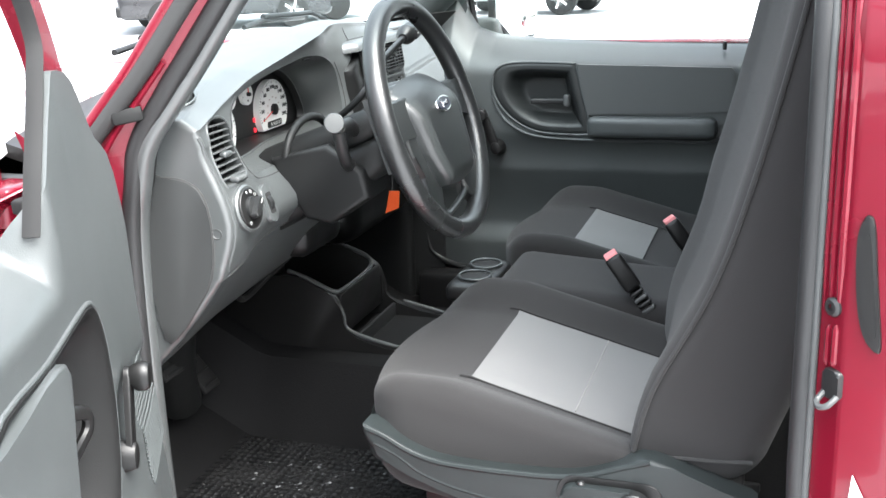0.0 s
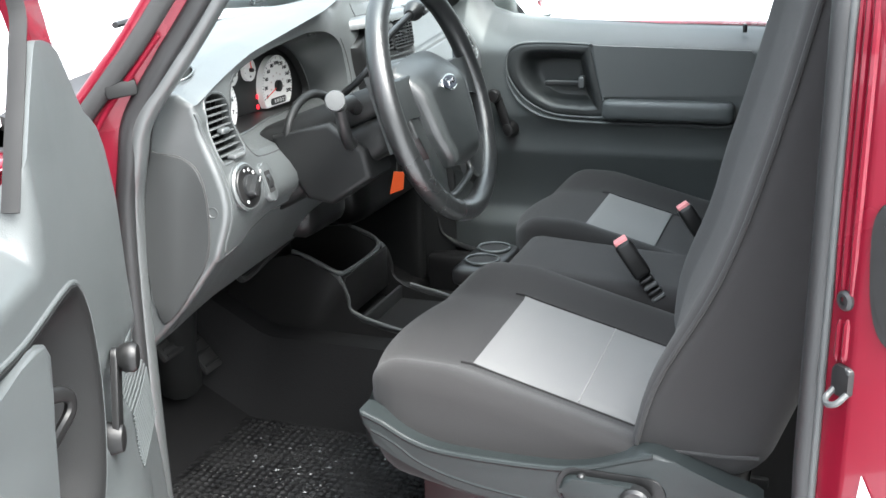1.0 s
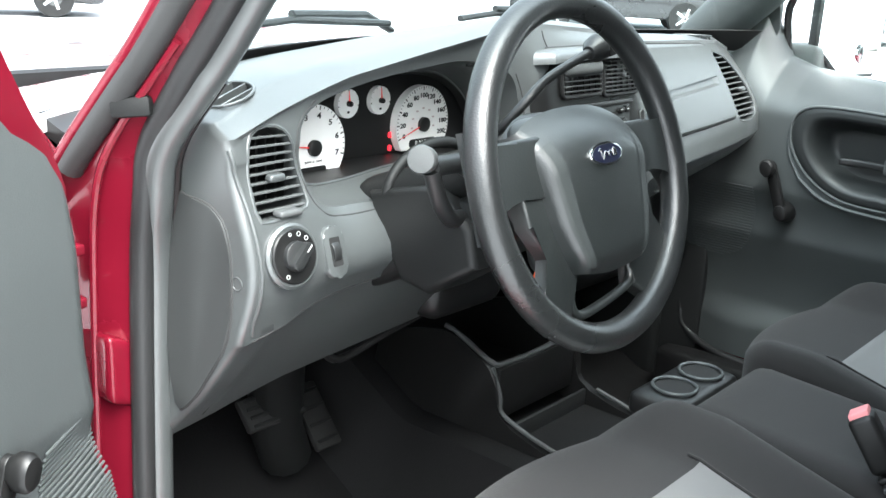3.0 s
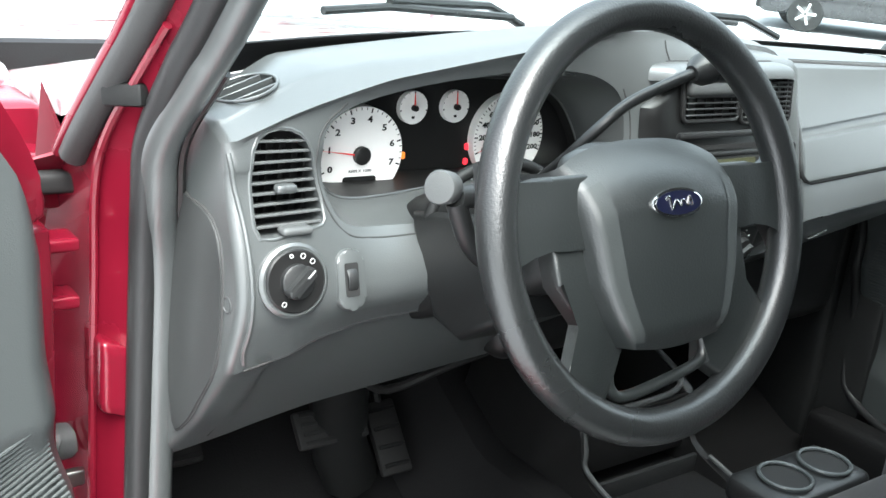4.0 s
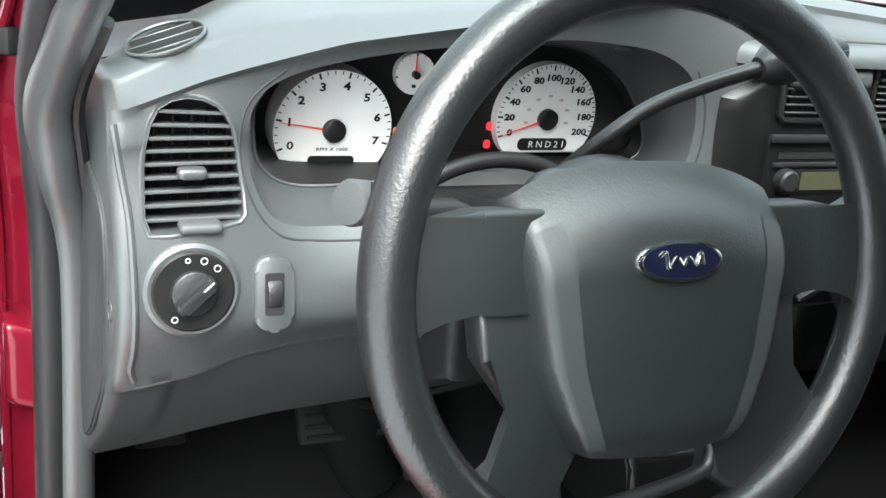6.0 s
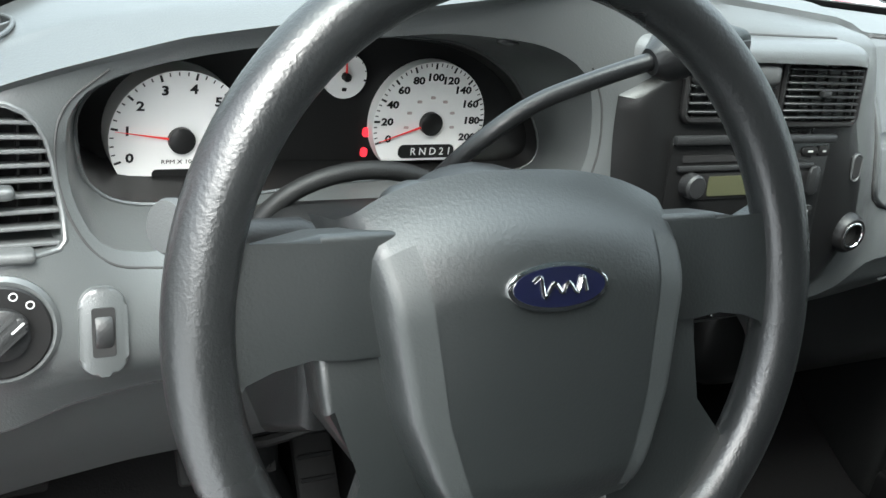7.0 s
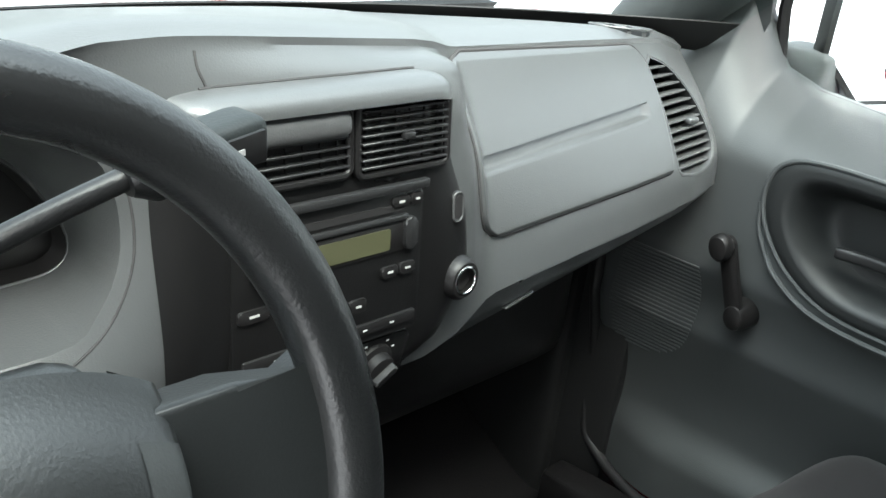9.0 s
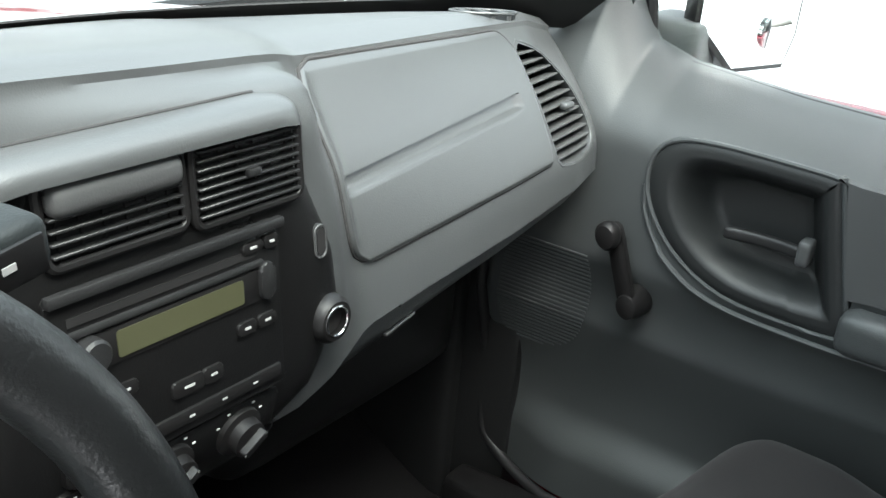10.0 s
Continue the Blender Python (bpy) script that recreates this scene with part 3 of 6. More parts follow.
def dash_body():
    """The whole moulding, its two ends rolled off."""
    bm = bmesh.new()
    ends = [0.0, 0.0005, 0.0015, 0.003, 0.005, 0.008, 0.012, 0.020]
    xs = sorted([END_L + e for e in ends] + list(np.linspace(END_L + 0.028, END_R - 0.028, 92)) + [-0.683, -0.676, -0.670] + [END_R - e for e in ends])
    rings = []
    for x in xs:
        d = min(x - END_L, END_R - x)
        inset = 0.010 - math.sqrt(max(0.0, 0.010 ** 2 - max(0.0, 0.010 - d) ** 2))
        pts = [np.array(p) for p in sum(section(max(END_L + END_RAD, min(END_R - 0.01, x))), [])]
        n = len(pts)
        ring = []
        for k, p in enumerate(pts):
            t = pts[(k + 3) % n] - pts[k - 3]
            nrm = np.array((t[1], -t[0])) / max(1e-6, np.hypot(*t))
            if k > n - 5:
                nrm = nrm * 0
            q = p - nrm * inset if k else p - np.array((0, inset))
            slant = TAPER * max(0.0, 0.355 - q[0]) * ease(1 - (x - END_L) / 0.09)
            ring.append(bm.verts.new((x + slant, q[0], q[1])))
        rings.append(ring)
    for a, b in zip(rings, rings[1:]):
        for k in range(len(a)):
            bm.faces.new((a[k], a[(k + 1) % len(a)], b[(k + 1) % len(a)], b[k]))
    bm.faces.new(rings[0][::-1])
    bm.faces.new(rings[-1])
    return bm


def text_on(name, body, size, m, mat, parent, lift=0.0006, bold=0.0):
    cu = bpy.data.curves.new(name, "FONT")
    cu.body, cu.size, cu.align_x, cu.align_y = body, size, "CENTER", "CENTER"
    cu.extrude, cu.resolution_u, cu.offset = 0.0002, 2, bold
    tmp = new("tmp", cu)
    bpy.context.view_layer.update()
    me = bpy.data.meshes.new_from_object(tmp.evaluated_get(bpy.context.evaluated_depsgraph_get()))
    bpy.data.objects.remove(tmp)
    me.transform(m @ Matrix.Translation((0, 0, lift)))
    me.materials.clear()
    me.materials.append(mat)
    ob = new(name, me)
    ob.parent = parent
    return ob


XZ = Matrix(((1, 0, 0, 0), (0, 0, -1, 0), (0, 1, 0, 0), (0, 0, 0, 1)))  # local (u, v, w) to (x, -w, z)
dash = thing("dashboard", "grey moulded plastic dashboard with round gauges and vents", "dashboard")
body = part("body", dash_body(), GREY, dash, sharp=35)
# the instrument recess: its mouth on the face, and the black lens edge set back in it
MOUTH = [(-0.624, 0.738), (-0.618, 0.700), (-0.596, 0.672), (-0.540, 0.664), (-0.410, 0.664), (-0.262, 0.672), (-0.226, 0.690), (-0.207, 0.722), (-0.206, 0.760), (-0.222, 0.793), (-0.262, 0.812), (-0.325, 0.820), (-0.385, 0.820), (-0.510, 0.806), (-0.594, 0.784), (-0.620, 0.764)]
LENS = [(-0.613, 0.292, 0.731), (-0.606, 0.292, 0.704), (-0.580, 0.295, 0.686), (-0.524, 0.300, 0.683), (-0.400, 0.330, 0.682), (-0.251, 0.352, 0.678), (-0.206, 0.355, 0.683), (-0.198, 0.355, 0.706), (-0.220, 0.355, 0.745), (-0.247, 0.355, 0.772), (-0.294, 0.352, 0.794), (-0.348, 0.346, 0.800), (-0.396, 0.336, 0.801), (-0.513, 0.312, 0.795), (-0.588, 0.296, 0.777), (-0.611, 0.292, 0.757)]
MOUTH, LENS = smooth_closed(MOUTH, 4), smooth_closed(LENS, 4)
CLUSTER = [(x, z) for x, y, z in LENS]
LVENT = smooth_closed([(-0.702, 0.673), (-0.706, 0.70), (-0.704, 0.735), (-0.695, 0.758), (-0.675, 0.767), (-0.655, 0.762), (-0.643, 0.745), (-0.637, 0.715), (-0.634, 0.684), (-0.645, 0.678), (-0.67, 0.675)], 2)
RVENT = smooth_closed([(0.563, 0.668), (0.560, 0.72), (0.554, 0.782), (0.578, 0.784), (0.608, 0.770), (0.640, 0.743), (0.660, 0.71), (0.664, 0.680), (0.648, 0.662), (0.61, 0.657), (0.58, 0.660)], 2)


def opening():
    bm = bmesh.new()
    near = [bm.verts.new((x, 0.14, z)) for x, z in MOUTH]
    lip = [bm.verts.new((x, on_face(x, z)[0] + 0.003, z)) for x, z in MOUTH]
    mid = [bm.verts.new((a[0] * 0.45 + b[0] * 0.55, lip[k].co.y * 0.35 + b[1] * 0.65, a[1] * 0.45 + b[2] * 0.55)) for k, (a, b) in enumerate(zip(MOUTH, LENS))]
    lens = [bm.verts.new(p) for p in LENS]
    deep = [bm.verts.new((x, 0.372, z)) for x, y, z in LENS]
    rings = [near, lip, mid, lens, deep]
    for a, b in zip(rings, rings[1:]):
        for k in range(len(a)):
            bm.faces.new((a[k], a[(k + 1) % len(a)], b[(k + 1) % len(a)], b[k]))
    bm.faces.new(rings[0][::-1])
    bm.faces.new(rings[-1])
    return bm


DEM_L, DEM_R = top_frame(-0.677, 0.322), top_frame(0.552, 0.405, -28)
LVENT = [(x + 0.005, z) for x, z in LVENT]
carve(body, [
    opening(),
    prism(LVENT, -0.285, -0.10, m=XZ),
    prism([(x, z) for x, z in RVENT], -0.40, -0.10, m=XZ),
    lathe([(0.03, -0.03), (0.03, 0.05)], 24, DEM_L @ Matrix.Diagonal((1.0, 1.1, 1, 1))),
    lathe([(0.03, -0.03), (0.03, 0.05)], 24, DEM_R @ Matrix.Diagonal((1.35, 0.8, 1, 1))),
])

# gauge cluster
clu = part("gauge_panel", prism([(x * 0.999, z) for x, z in CLUSTER], -0.3745, -0.368, m=XZ), BLACK, dash, "black instrument cluster with white dials")


def scaled(outline, sx, sz):
    cx = sum(p[0] for p in outline) / len(outline)
    cz = sum(p[1] for p in outline) / len(outline)
    return [(cx + (x - cx) * sx, cz + (z - cz) * sz) for x, z in outline]


bm = bmesh.new()
outer = [bm.verts.new((x, y - 0.0015, z)) for x, y, z in LENS]
inner = [bm.verts.new((x, 0.3655, z)) for x, z in scaled(CLUSTER, 0.978, 0.93)]
for i in range(len(outer)):
    bm.faces.new((outer[i], outer[(i + 1) % len(outer)], inner[(i + 1) % len(outer)], inner[i]))
bmesh.ops.recalc_face_normals(bm, faces=bm.faces)
bmesh.ops.solidify(bm, geom=list(bm.faces), thickness=0.002)
part("cluster_bezel", bm, BLACK, dash)
part("lens_edge", tube([(x, y - 0.001, z) for x, y, z in LENS], 0.0018, 6, closed=True), GREY, dash)
NEEDLE = glow("needle_red", (0.75, 0.03, 0.03), 0.08)


def dial(name, cx, cz, r, flat, marks, a0, a1, at, size, y=0.3635):
    m = pose(cx, y, cz, 90, 0, 0)
    cut = math.asin(flat)
    rim = [(r * math.cos(-cut + (math.pi + 2 * cut) * k / 40), r * math.sin(-cut + (math.pi + 2 * cut) * k / 40)) for k in range(41)]
    d = part(name, prism(rim, y - 0.369, 0.003, 0.0008, m=m), WHITE, clu, "white dial with black numerals and a red needle")
    n = (len(marks) - 1) * 4
    bm = bmesh.new()
    for k in range(n + 1):
        a = radians(a0 + (a1 - a0) * k / n)
        long = r * (0.885 if k % 4 == 0 else 0.93)
        w = 0.0009 if k % 4 == 0 else 0.0005
        c, s = math.cos(a), math.sin(a)
        q = [Vector((c * rr - s * ww, s * rr + c * ww, 0.0034)) for rr, ww in ((long, -w), (r * 0.985, -w), (r * 0.985, w), (long, w))]
        bm.faces.new([bm.verts.new(m @ p) for p in q])
    part("tick_ring", bm, BLACK, d)
    for k, t in enumerate(marks):
        if t:
            a = radians(a0 + (a1 - a0) * k / (len(marks) - 1))
            text_on("numeral", t, size, m @ Matrix.Translation((0.76 * r * math.cos(a), 0.75 * r * math.sin(a), 0.003)) @ Matrix.Diagonal((1.25, 1, 1, 1)), BLACK, d, bold=0.00028)
    a = radians(at)
    c, s = math.cos(a), math.sin(a)
    part("needle", prism([(-s * 0.0009, c * 0.0009), (c * r * 0.93, s * r * 0.93), (s * 0.0009, -c * 0.0009)], 0.005, 0.0062, m=m), NEEDLE, d, "red needle")
    part("hub", lathe([(r * 0.19, 0.003), (r * 0.19, 0.008), (r * 0.15, 0.0095)], 24, m), BLACK, d)
    return d, m


tach, tm = dial("tachometer", -0.530, 0.7165, 0.0530, 0.68, ["0", "1", "2", "3", "4", "5", "6", "7"], 201, -14, 171.5, 0.0098, 0.343)
text_on("caption", "RPM X 1000", 0.0045, tm @ Matrix.Translation((0, -0.0175, 0.003)) @ Matrix.Diagonal((1.25, 1, 1, 1)), BLACK, tach)
part("display_window", prism(rounded(-0.021, 0.021, -0.0315, -0.0235, 0.0035), 0.003, 0.0038, m=tm), BLACK, tach)
speedo, sm = dial("speedometer", -0.312, 0.7235, 0.0535, 0.64, ["0", "20", "40", "60", "80", "100", "120", "140", "160", "180", "200"], 200.6, -19, 199, 0.0088, 0.359)
part("display_window", prism(rounded(-0.027, 0.027, -0.0315, -0.0195, 0.005), 0.003, 0.0038, m=sm), BLACK, speedo)
SYMBOL = surface("grey_print", (0.42, 0.43, 0.42), 0.6, blotch=0.02)
PALE = surface("pale_print", (0.75, 0.76, 0.74), 0.6, blotch=0.02)
text_on("gear_letters", "R N D 2 1", 0.0095, sm @ Matrix.Translation((0.004, -0.0256, 0.004)), PALE, speedo)
for k in range(7):
    a = radians(190 - 200 * k / 6)
    part("inner_mark", prism(rounded(-0.0022, 0.0022, -0.0012, 0.0012, 0.0008, 2), 0.003, 0.0034, m=sm @ Matrix.Translation((0.42 * 0.0535 * math.cos(a), 0.42 * 0.0535 * math.sin(a), 0))), surface("faint_print", (0.5, 0.42, 0.40), 0.6), speedo)
for cx, cz in ((-0.452, 0.762), (-0.393, 0.762)):
    small, gm = dial("small_gauge", cx, cz, 0.0188, 0.999, ["", "", ""], 190, -10, 95, 0.004)
    part("gauge_mark", prism(rounded(-0.002, 0.002, -0.0125, -0.0095, 0.0008, 2), 0.003, 0.0034, m=gm), BLACK, small)
AMBER, REDLAMP = glow("amber_lamp", (1.0, 0.22, 0.03), 0.4), glow("red_lamp", (0.9, 0.03, 0.05), 0.5)
part("warning_lamp", prism(rounded(-0.0045, 0.0045, -0.004, 0.004, 0.002), 0, 0.002, m=pose(-0.459, 0.368, 0.706, 90, 0, 0)), AMBER, clu, "lit amber warning lamp")
for z in (0.712, 0.694):
    part("warning_lamp", prism(rounded(-0.003, 0.003, -0.004, 0.004, 0.0025), 0, 0.002, m=pose(-0.366, 0.368, z, 90, 0, 0)), REDLAMP, clu, "lit red warning lamp")

# thin moulded seam round the instrument panel, knee panel seam, sensor on the brow
SEAM = surface("seam_shadow", (0.03, 0.03, 0.03), 0.8)


def seam(pts, r=0.0012, up=0.0, mat=None):
    return part("seam", tube([(x, on_face(x, z)[0] - up, z) for x, z in pts], r, 6), mat or SEAM, dash)


SEAM_AT = [(-0.597, 0.790), (-0.625, 0.766), (-0.631, 0.735), (-0.623, 0.695), (-0.600, 0.665), (-0.56, 0.656), (-0.51, 0.655)]
seam(spline(SEAM_AT, 6), 0.0010)
seam(spline([(-0.300, 0.650), (-0.255, 0.662), (-0.220, 0.683), (-0.199, 0.720), (-0.198, 0.762), (-0.214, 0.797)], 6), 0.0010)
KNEE = np.linspace(-0.705, -0.30, 40)
seam([(x, float(at_x(CREASE, x)[1]) - 0.0005) for x in KNEE], 0.0017)
part("seam", tube([(-0.676 - 0.012 * v, on_face(-0.67, 0.540 - 0.135 * v)[0] - 0.002, 0.540 - 0.135 * v) for v in np.linspace(0, 1, 14)], 0.0014, 6), SEAM, dash)
part("light_sensor", lathe([(0.009, -0.003), (0.009, 0.002), (0.004, 0.0035)], 20, frame_of((-0.285, 0.296, 0.8105), (1, 0, -0.05), (0, -0.93, 0.32)) @ Matrix.Diagonal((1.1, 0.7, 1, 1))), DIM, dash)

# end cover on the driver's side
ecov = [(-0.356, 0.687), (-0.32, 0.689), (-0.284, 0.685), (-0.258, 0.662), (-0.250, 0.607), (-0.258, 0.540), (-0.290, 0.487), (-0.318, 0.450), (-0.347, 0.438), (-0.359, 0.56)]
ENDM = Matrix(((1, -TAPER, 0, TAPER * 0.355), (0, 1, 0, 0), (0, 0, 1, 0), (0, 0, 0, 1))) @ frame_of((0, 0, 0), (0, -1, 0), (0, 0, 1))
part("end_cover", prism(smooth_closed(ecov, 3), -END_L - 0.002, -END_L + 0.0035, 0.0015, m=ENDM), FUSE, dash, "mid grey fuse panel cover")
part("cover_joint", tube([ENDM @ Vector((u, v, -END_L + 0.0004)) for u, v in smooth_closed(ecov, 3)], 0.0016, 6, closed=True), SEAM, dash)
part("cover_catch", lathe([(0.0085, -END_L - 0.004), (0.0085, -END_L + 0.0006), (0.0070, -END_L + 0.0010), (0.0055, -END_L - 0.0005)], 20, ENDM @ Matrix.Translation((-0.243, 0.607, 0))), COVER, dash)
BEAD = [(x, z) for x, z in spline([(-0.722, 0.748), (-0.717, 0.715), (-0.712, 0.68), (-0.710, 0.63), (-0.709, 0.585), (-0.710, 0.560), (-0.706, 0.545)], 5)]
part("edge_bead", tube([(x, on_face(x, z)[0] + 0.0008, z) for x, z in BEAD], 0.0030, 8), GREY, dash)


# round-cornered outer vents
def vent(name, outline, depth_y, slats, knob, lean):
    # the back plate's near-black stands for the shade behind the slats
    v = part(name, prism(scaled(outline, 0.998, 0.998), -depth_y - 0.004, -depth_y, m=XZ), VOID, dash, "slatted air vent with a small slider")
    zs = [p[1] for p in outline]
    z0, z1 = min(zs) + 0.006, max(zs) - 0.004
    for k in range(slats):
        z = z0 + (z1 - z0) * (k + 0.3) / slats
        xs = []
        n = len(outline)
        for i in range(n):
            (xa, za), (xb, zb) = outline[i], outline[(i + 1) % n]
            if (za - z) * (zb - z) < 0:
                xs.append(xa + (xb - xa) * (z - za) / (zb - za))
        if len(xs) < 2:
            continue
        xa, xb = min(xs) - 0.001, max(xs) + 0.001
        ya, yb = on_face(xa, z)[0] + lean, on_face(xb, z)[0] + lean
        bm = box(0, 1, -0.001, 0.016, -0.0014, 0.0014, 0.0007, 1)
        m = frame_of((xa, ya, z), (xb - xa, yb - ya, 0), (0, 1, -0.22))
        ln = math.hypot(xb - xa, yb - ya)
        bmesh.ops.transform(bm, matrix=m @ Matrix.Diagonal((ln, 1, 1, 1)), verts=bm.verts)
        part("slat", bm, DIM, v)
    for k in range(5):
        x = min(p[0] for p in outline) + (max(p[0] for p in outline) - min(p[0] for p in outline)) * (k + 0.7) / 5.4
        part("vane", box(x - 0.0008, x + 0.0008, depth_y - 0.012, depth_y + 0.002, z0 + 0.004, z1 - 0.008), BLACK, v)
    part("vent_rim", tube([(x, on_face(x, z)[0] + 0.0011, z) for x, z in scaled(outline, 1.06, 1.04)], 0.0019, 8, closed=True), GREY, v)
    kx, kz = knob
    part("slider", rbox(kx - 0.011, kx + 0.011, on_face(kx, kz)[0] + lean - 0.008, on_face(kx, kz)[0] + lean + 0.004, kz - 0.0045, kz + 0.0045, 0.004, 6), GREY, v)
    return v


lv = vent("left_vent", LVENT, 0.28, 9, (-0.667, 0.714), 0.003)
part("shut_off_tab", rbox(-0.678, -0.646, on_face(-0.67, 0.676)[0] - 0.007, on_face(-0.67, 0.676)[0] + 0.01, 0.6735, 0.6815, 0.004, 6), DIM, lv)
vent("right_vent", RVENT, 0.385, 12, (0.622, 0.715), 0.003)
for nm, dmx, left, sx, sy in (("left_demister", DEM_L, True, 1.0, 1.1), ("right_demister", DEM_R, False, 1.35, 0.8)):
    # near-black bottom paints the shade down in the demister
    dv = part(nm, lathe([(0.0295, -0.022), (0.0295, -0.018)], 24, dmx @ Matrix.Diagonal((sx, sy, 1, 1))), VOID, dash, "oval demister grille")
    part("grille_ring", tube([dmx @ Vector((0.031 * sx * math.cos(a), 0.031 * sy * math.sin(a), 0.0)) for a in np.linspace(0, 2 * math.pi, 33)[:-1]], 0.0016, 8, closed=True), GREY, dv)
    for k in range(3):
        o = (k - 1) * 0.017
        h = math.sqrt(max(0.0, 1 - (o / 0.031) ** 2)) * 0.03
        a = box(-h * sx, h * sx, o * sy - 0.0012, o * sy + 0.0012, -0.008, 0.0, 0.0005, 1, m=dmx) if left else box(o * sx - 0.003, o * sx + 0.003, -h * sy, h * sy, -0.012, 0.001, 0.001, 1, m=dmx)
        part("grille_bar", a, GREY, dv)

# light switch and dimmer
fm = face_frame(-0.669, 0.633)
ls = part("light_switch", lathe([(0.036, -0.004), (0.036, 0.001), (0.033, 0.0035), (0.0305, 0.003)], 48, fm), GREY, dash, "round headlamp switch with white symbols")
part("switch_face", lathe([(0.0305, 0.0), (0.0305, 0.0045), (0.029, 0.006)], 48, fm), BLACK, ls, "black switch face")
part("switch_knob", lathe([(0.017, 0.004), (0.0165, 0.011), (0.015, 0.012)], 32, fm), CHAR, ls, "turned rotary knob")
gm2 = fm @ pose(0, 0, 0, 0, 0, 42)
part("knob_grip", prism(rounded(-0.0175, 0.0175, -0.0055, 0.0055, 0.004), 0.010, 0.021, 0.003, m=gm2), CHAR, ls)
part("pointer_mark", prism(rounded(0.006, 0.016, -0.0007, 0.0007, 0.0005, 2), 0.021, 0.0215, m=gm2), SYMBOL, ls)
for a, w in ((100, 0.0017), (72, 0.0024), (45, 0.0024), (236, 0.0022)):
    sm2 = fm @ Matrix.Translation((0.0245 * math.cos(radians(a)), 0.0245 * math.sin(radians(a)), 0))
    part("symbol", tube([sm2 @ Vector((w * math.cos(b), w * math.sin(b), 0.0062)) for b in np.linspace(0, 2 * math.pi, 13)[:-1]], 0.0005, 5, closed=True), SYMBOL, ls)
dm = face_frame(-0.607, 0.626)
dz = part("dimmer", prism(rounded(-0.0155, 0.0155, -0.030, 0.030, 0.013), -0.004, 0.0035, 0.003, m=dm), GREY, dash, "panel dimmer thumbwheel in a moulded surround")
part("dimmer_slot", prism(rounded(-0.0075, 0.0075, -0.0165, 0.0165, 0.002), 0.0, 0.0042, m=dm), VOID, dz)
part("thumbwheel", lathe([(0.016, -0.0055), (0.0165, -0.004), (0.0165, 0.004), (0.016, 0.0055)], 36, dm @ pose(0, 0, -0.0085, 0, 90, 0)), CHAR, dz)

# centre stack
def stack_left(z):
    return -0.187 + 0.05 * ease((z - 0.775) / 0.03)


cs = part("centre_panel", sheet(lambda u, z: (stack_left(z) + u * (float(np.interp(z, [0.555, 0.571, 0.588, 0.643, 0.697, 0.762, 0.80, 0.816, 0.822], [0.030, 0.075, 0.112, 0.138, 0.134, 0.112, 0.092, 0.075, 0.055])) - stack_left(z)), on_face(-0.187 + u * 0.33, z)[0] - 0.009 + 0.008 * max(0, abs(u - 0.5) - 0.46) / 0.04, z), np.linspace(0, 1, 24), np.linspace(0.555, 0.822, 24), 0.006), RADIO, dash, "black centre panel with radio and vents")
BROW = [(x, 0.285 + 0.9 * max(0.0, x - 0.075) + 1.6 * max(0.0, -0.160 - x), 0.8285 - 5.0 * max(0.0, x - 0.055) ** 2 - 2.5 * max(0.0, -0.13 - x) ** 2) for x in np.linspace(-0.196, 0.122, 44)]
part("panel_brow", sheet(lambda i, v: (BROW[i][0], BROW[i][1] - 0.040 * math.sin(v * math.pi * 0.5) ** 0.9, BROW[i][2] + 0.002 * math.sin(v * math.pi) - 0.016 * v ** 2.4), range(len(BROW)), np.linspace(0, 1, 14), 0.007), GREY, dash)
part("brow_joint", tube([(x, on_face(x, z + 0.0008)[0] - 0.0002, z + 0.0008) for x, y, z in BROW[7:-8]], 0.0014, 6), SEAM, dash)
part("hood_joint", tube([(-0.143 + 0.006 * ease((0.845 - z) / 0.02), on_face(-0.143, z)[0] - 0.0002, z) for z in np.linspace(0.826, 0.853, 8)], 0.0011, 6), SEAM, dash)


def stack(x, z, out=0.008):
    return face_frame(x, z, 0, out)


def grille(x0, x1, z0, z1, slats, lid):
    xm, zm = (x0 + x1) / 2, (z0 + z1) / 2
    m = stack(xm, zm, 0.0)
    w, h = (x1 - x0) / 2, (z1 - z0) / 2
    # shallow vent: its depth shade is painted as a near-black plate
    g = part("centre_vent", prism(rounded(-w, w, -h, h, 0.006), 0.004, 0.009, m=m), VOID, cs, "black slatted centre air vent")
    rim = rounded(-w - 0.003, w + 0.003, -h - 0.003, h + 0.003, 0.008)
    part("vent_frame", tube([m @ Vector((u, v, 0.012)) for u, v in rim], 0.0035, 8, closed=True), BLACK, g)
    for k in range(slats):
        v = -h + 2 * h * (k + 0.6) / (slats + 0.2)
        part("slat", box(-w, w, v - 0.0011, v + 0.0011, 0.008, 0.0165, 0.0006, 1, m=m), CHAR, g)
    for k in range(6):
        u = -w + 2 * w * (k + 0.5) / 6
        part("vane", box(u - 0.0007, u + 0.0007, -h, h, 0.0075, 0.011, m=m), BLACK, g)
    if lid:
        # lid in a lighter grey: the light it reflects is put into its colour
        part("tilted_lid", rbox(-w, w, h * 0.15, h + 0.003, 0.006, 0.024, 0.009, 8, lambda p: m @ p), COVER, g)
    else:
        part("vent_tab", box(-0.006, 0.006, -0.003, 0.003, 0.014, 0.020, 0.0015, 2, m=m), CHAR, g)


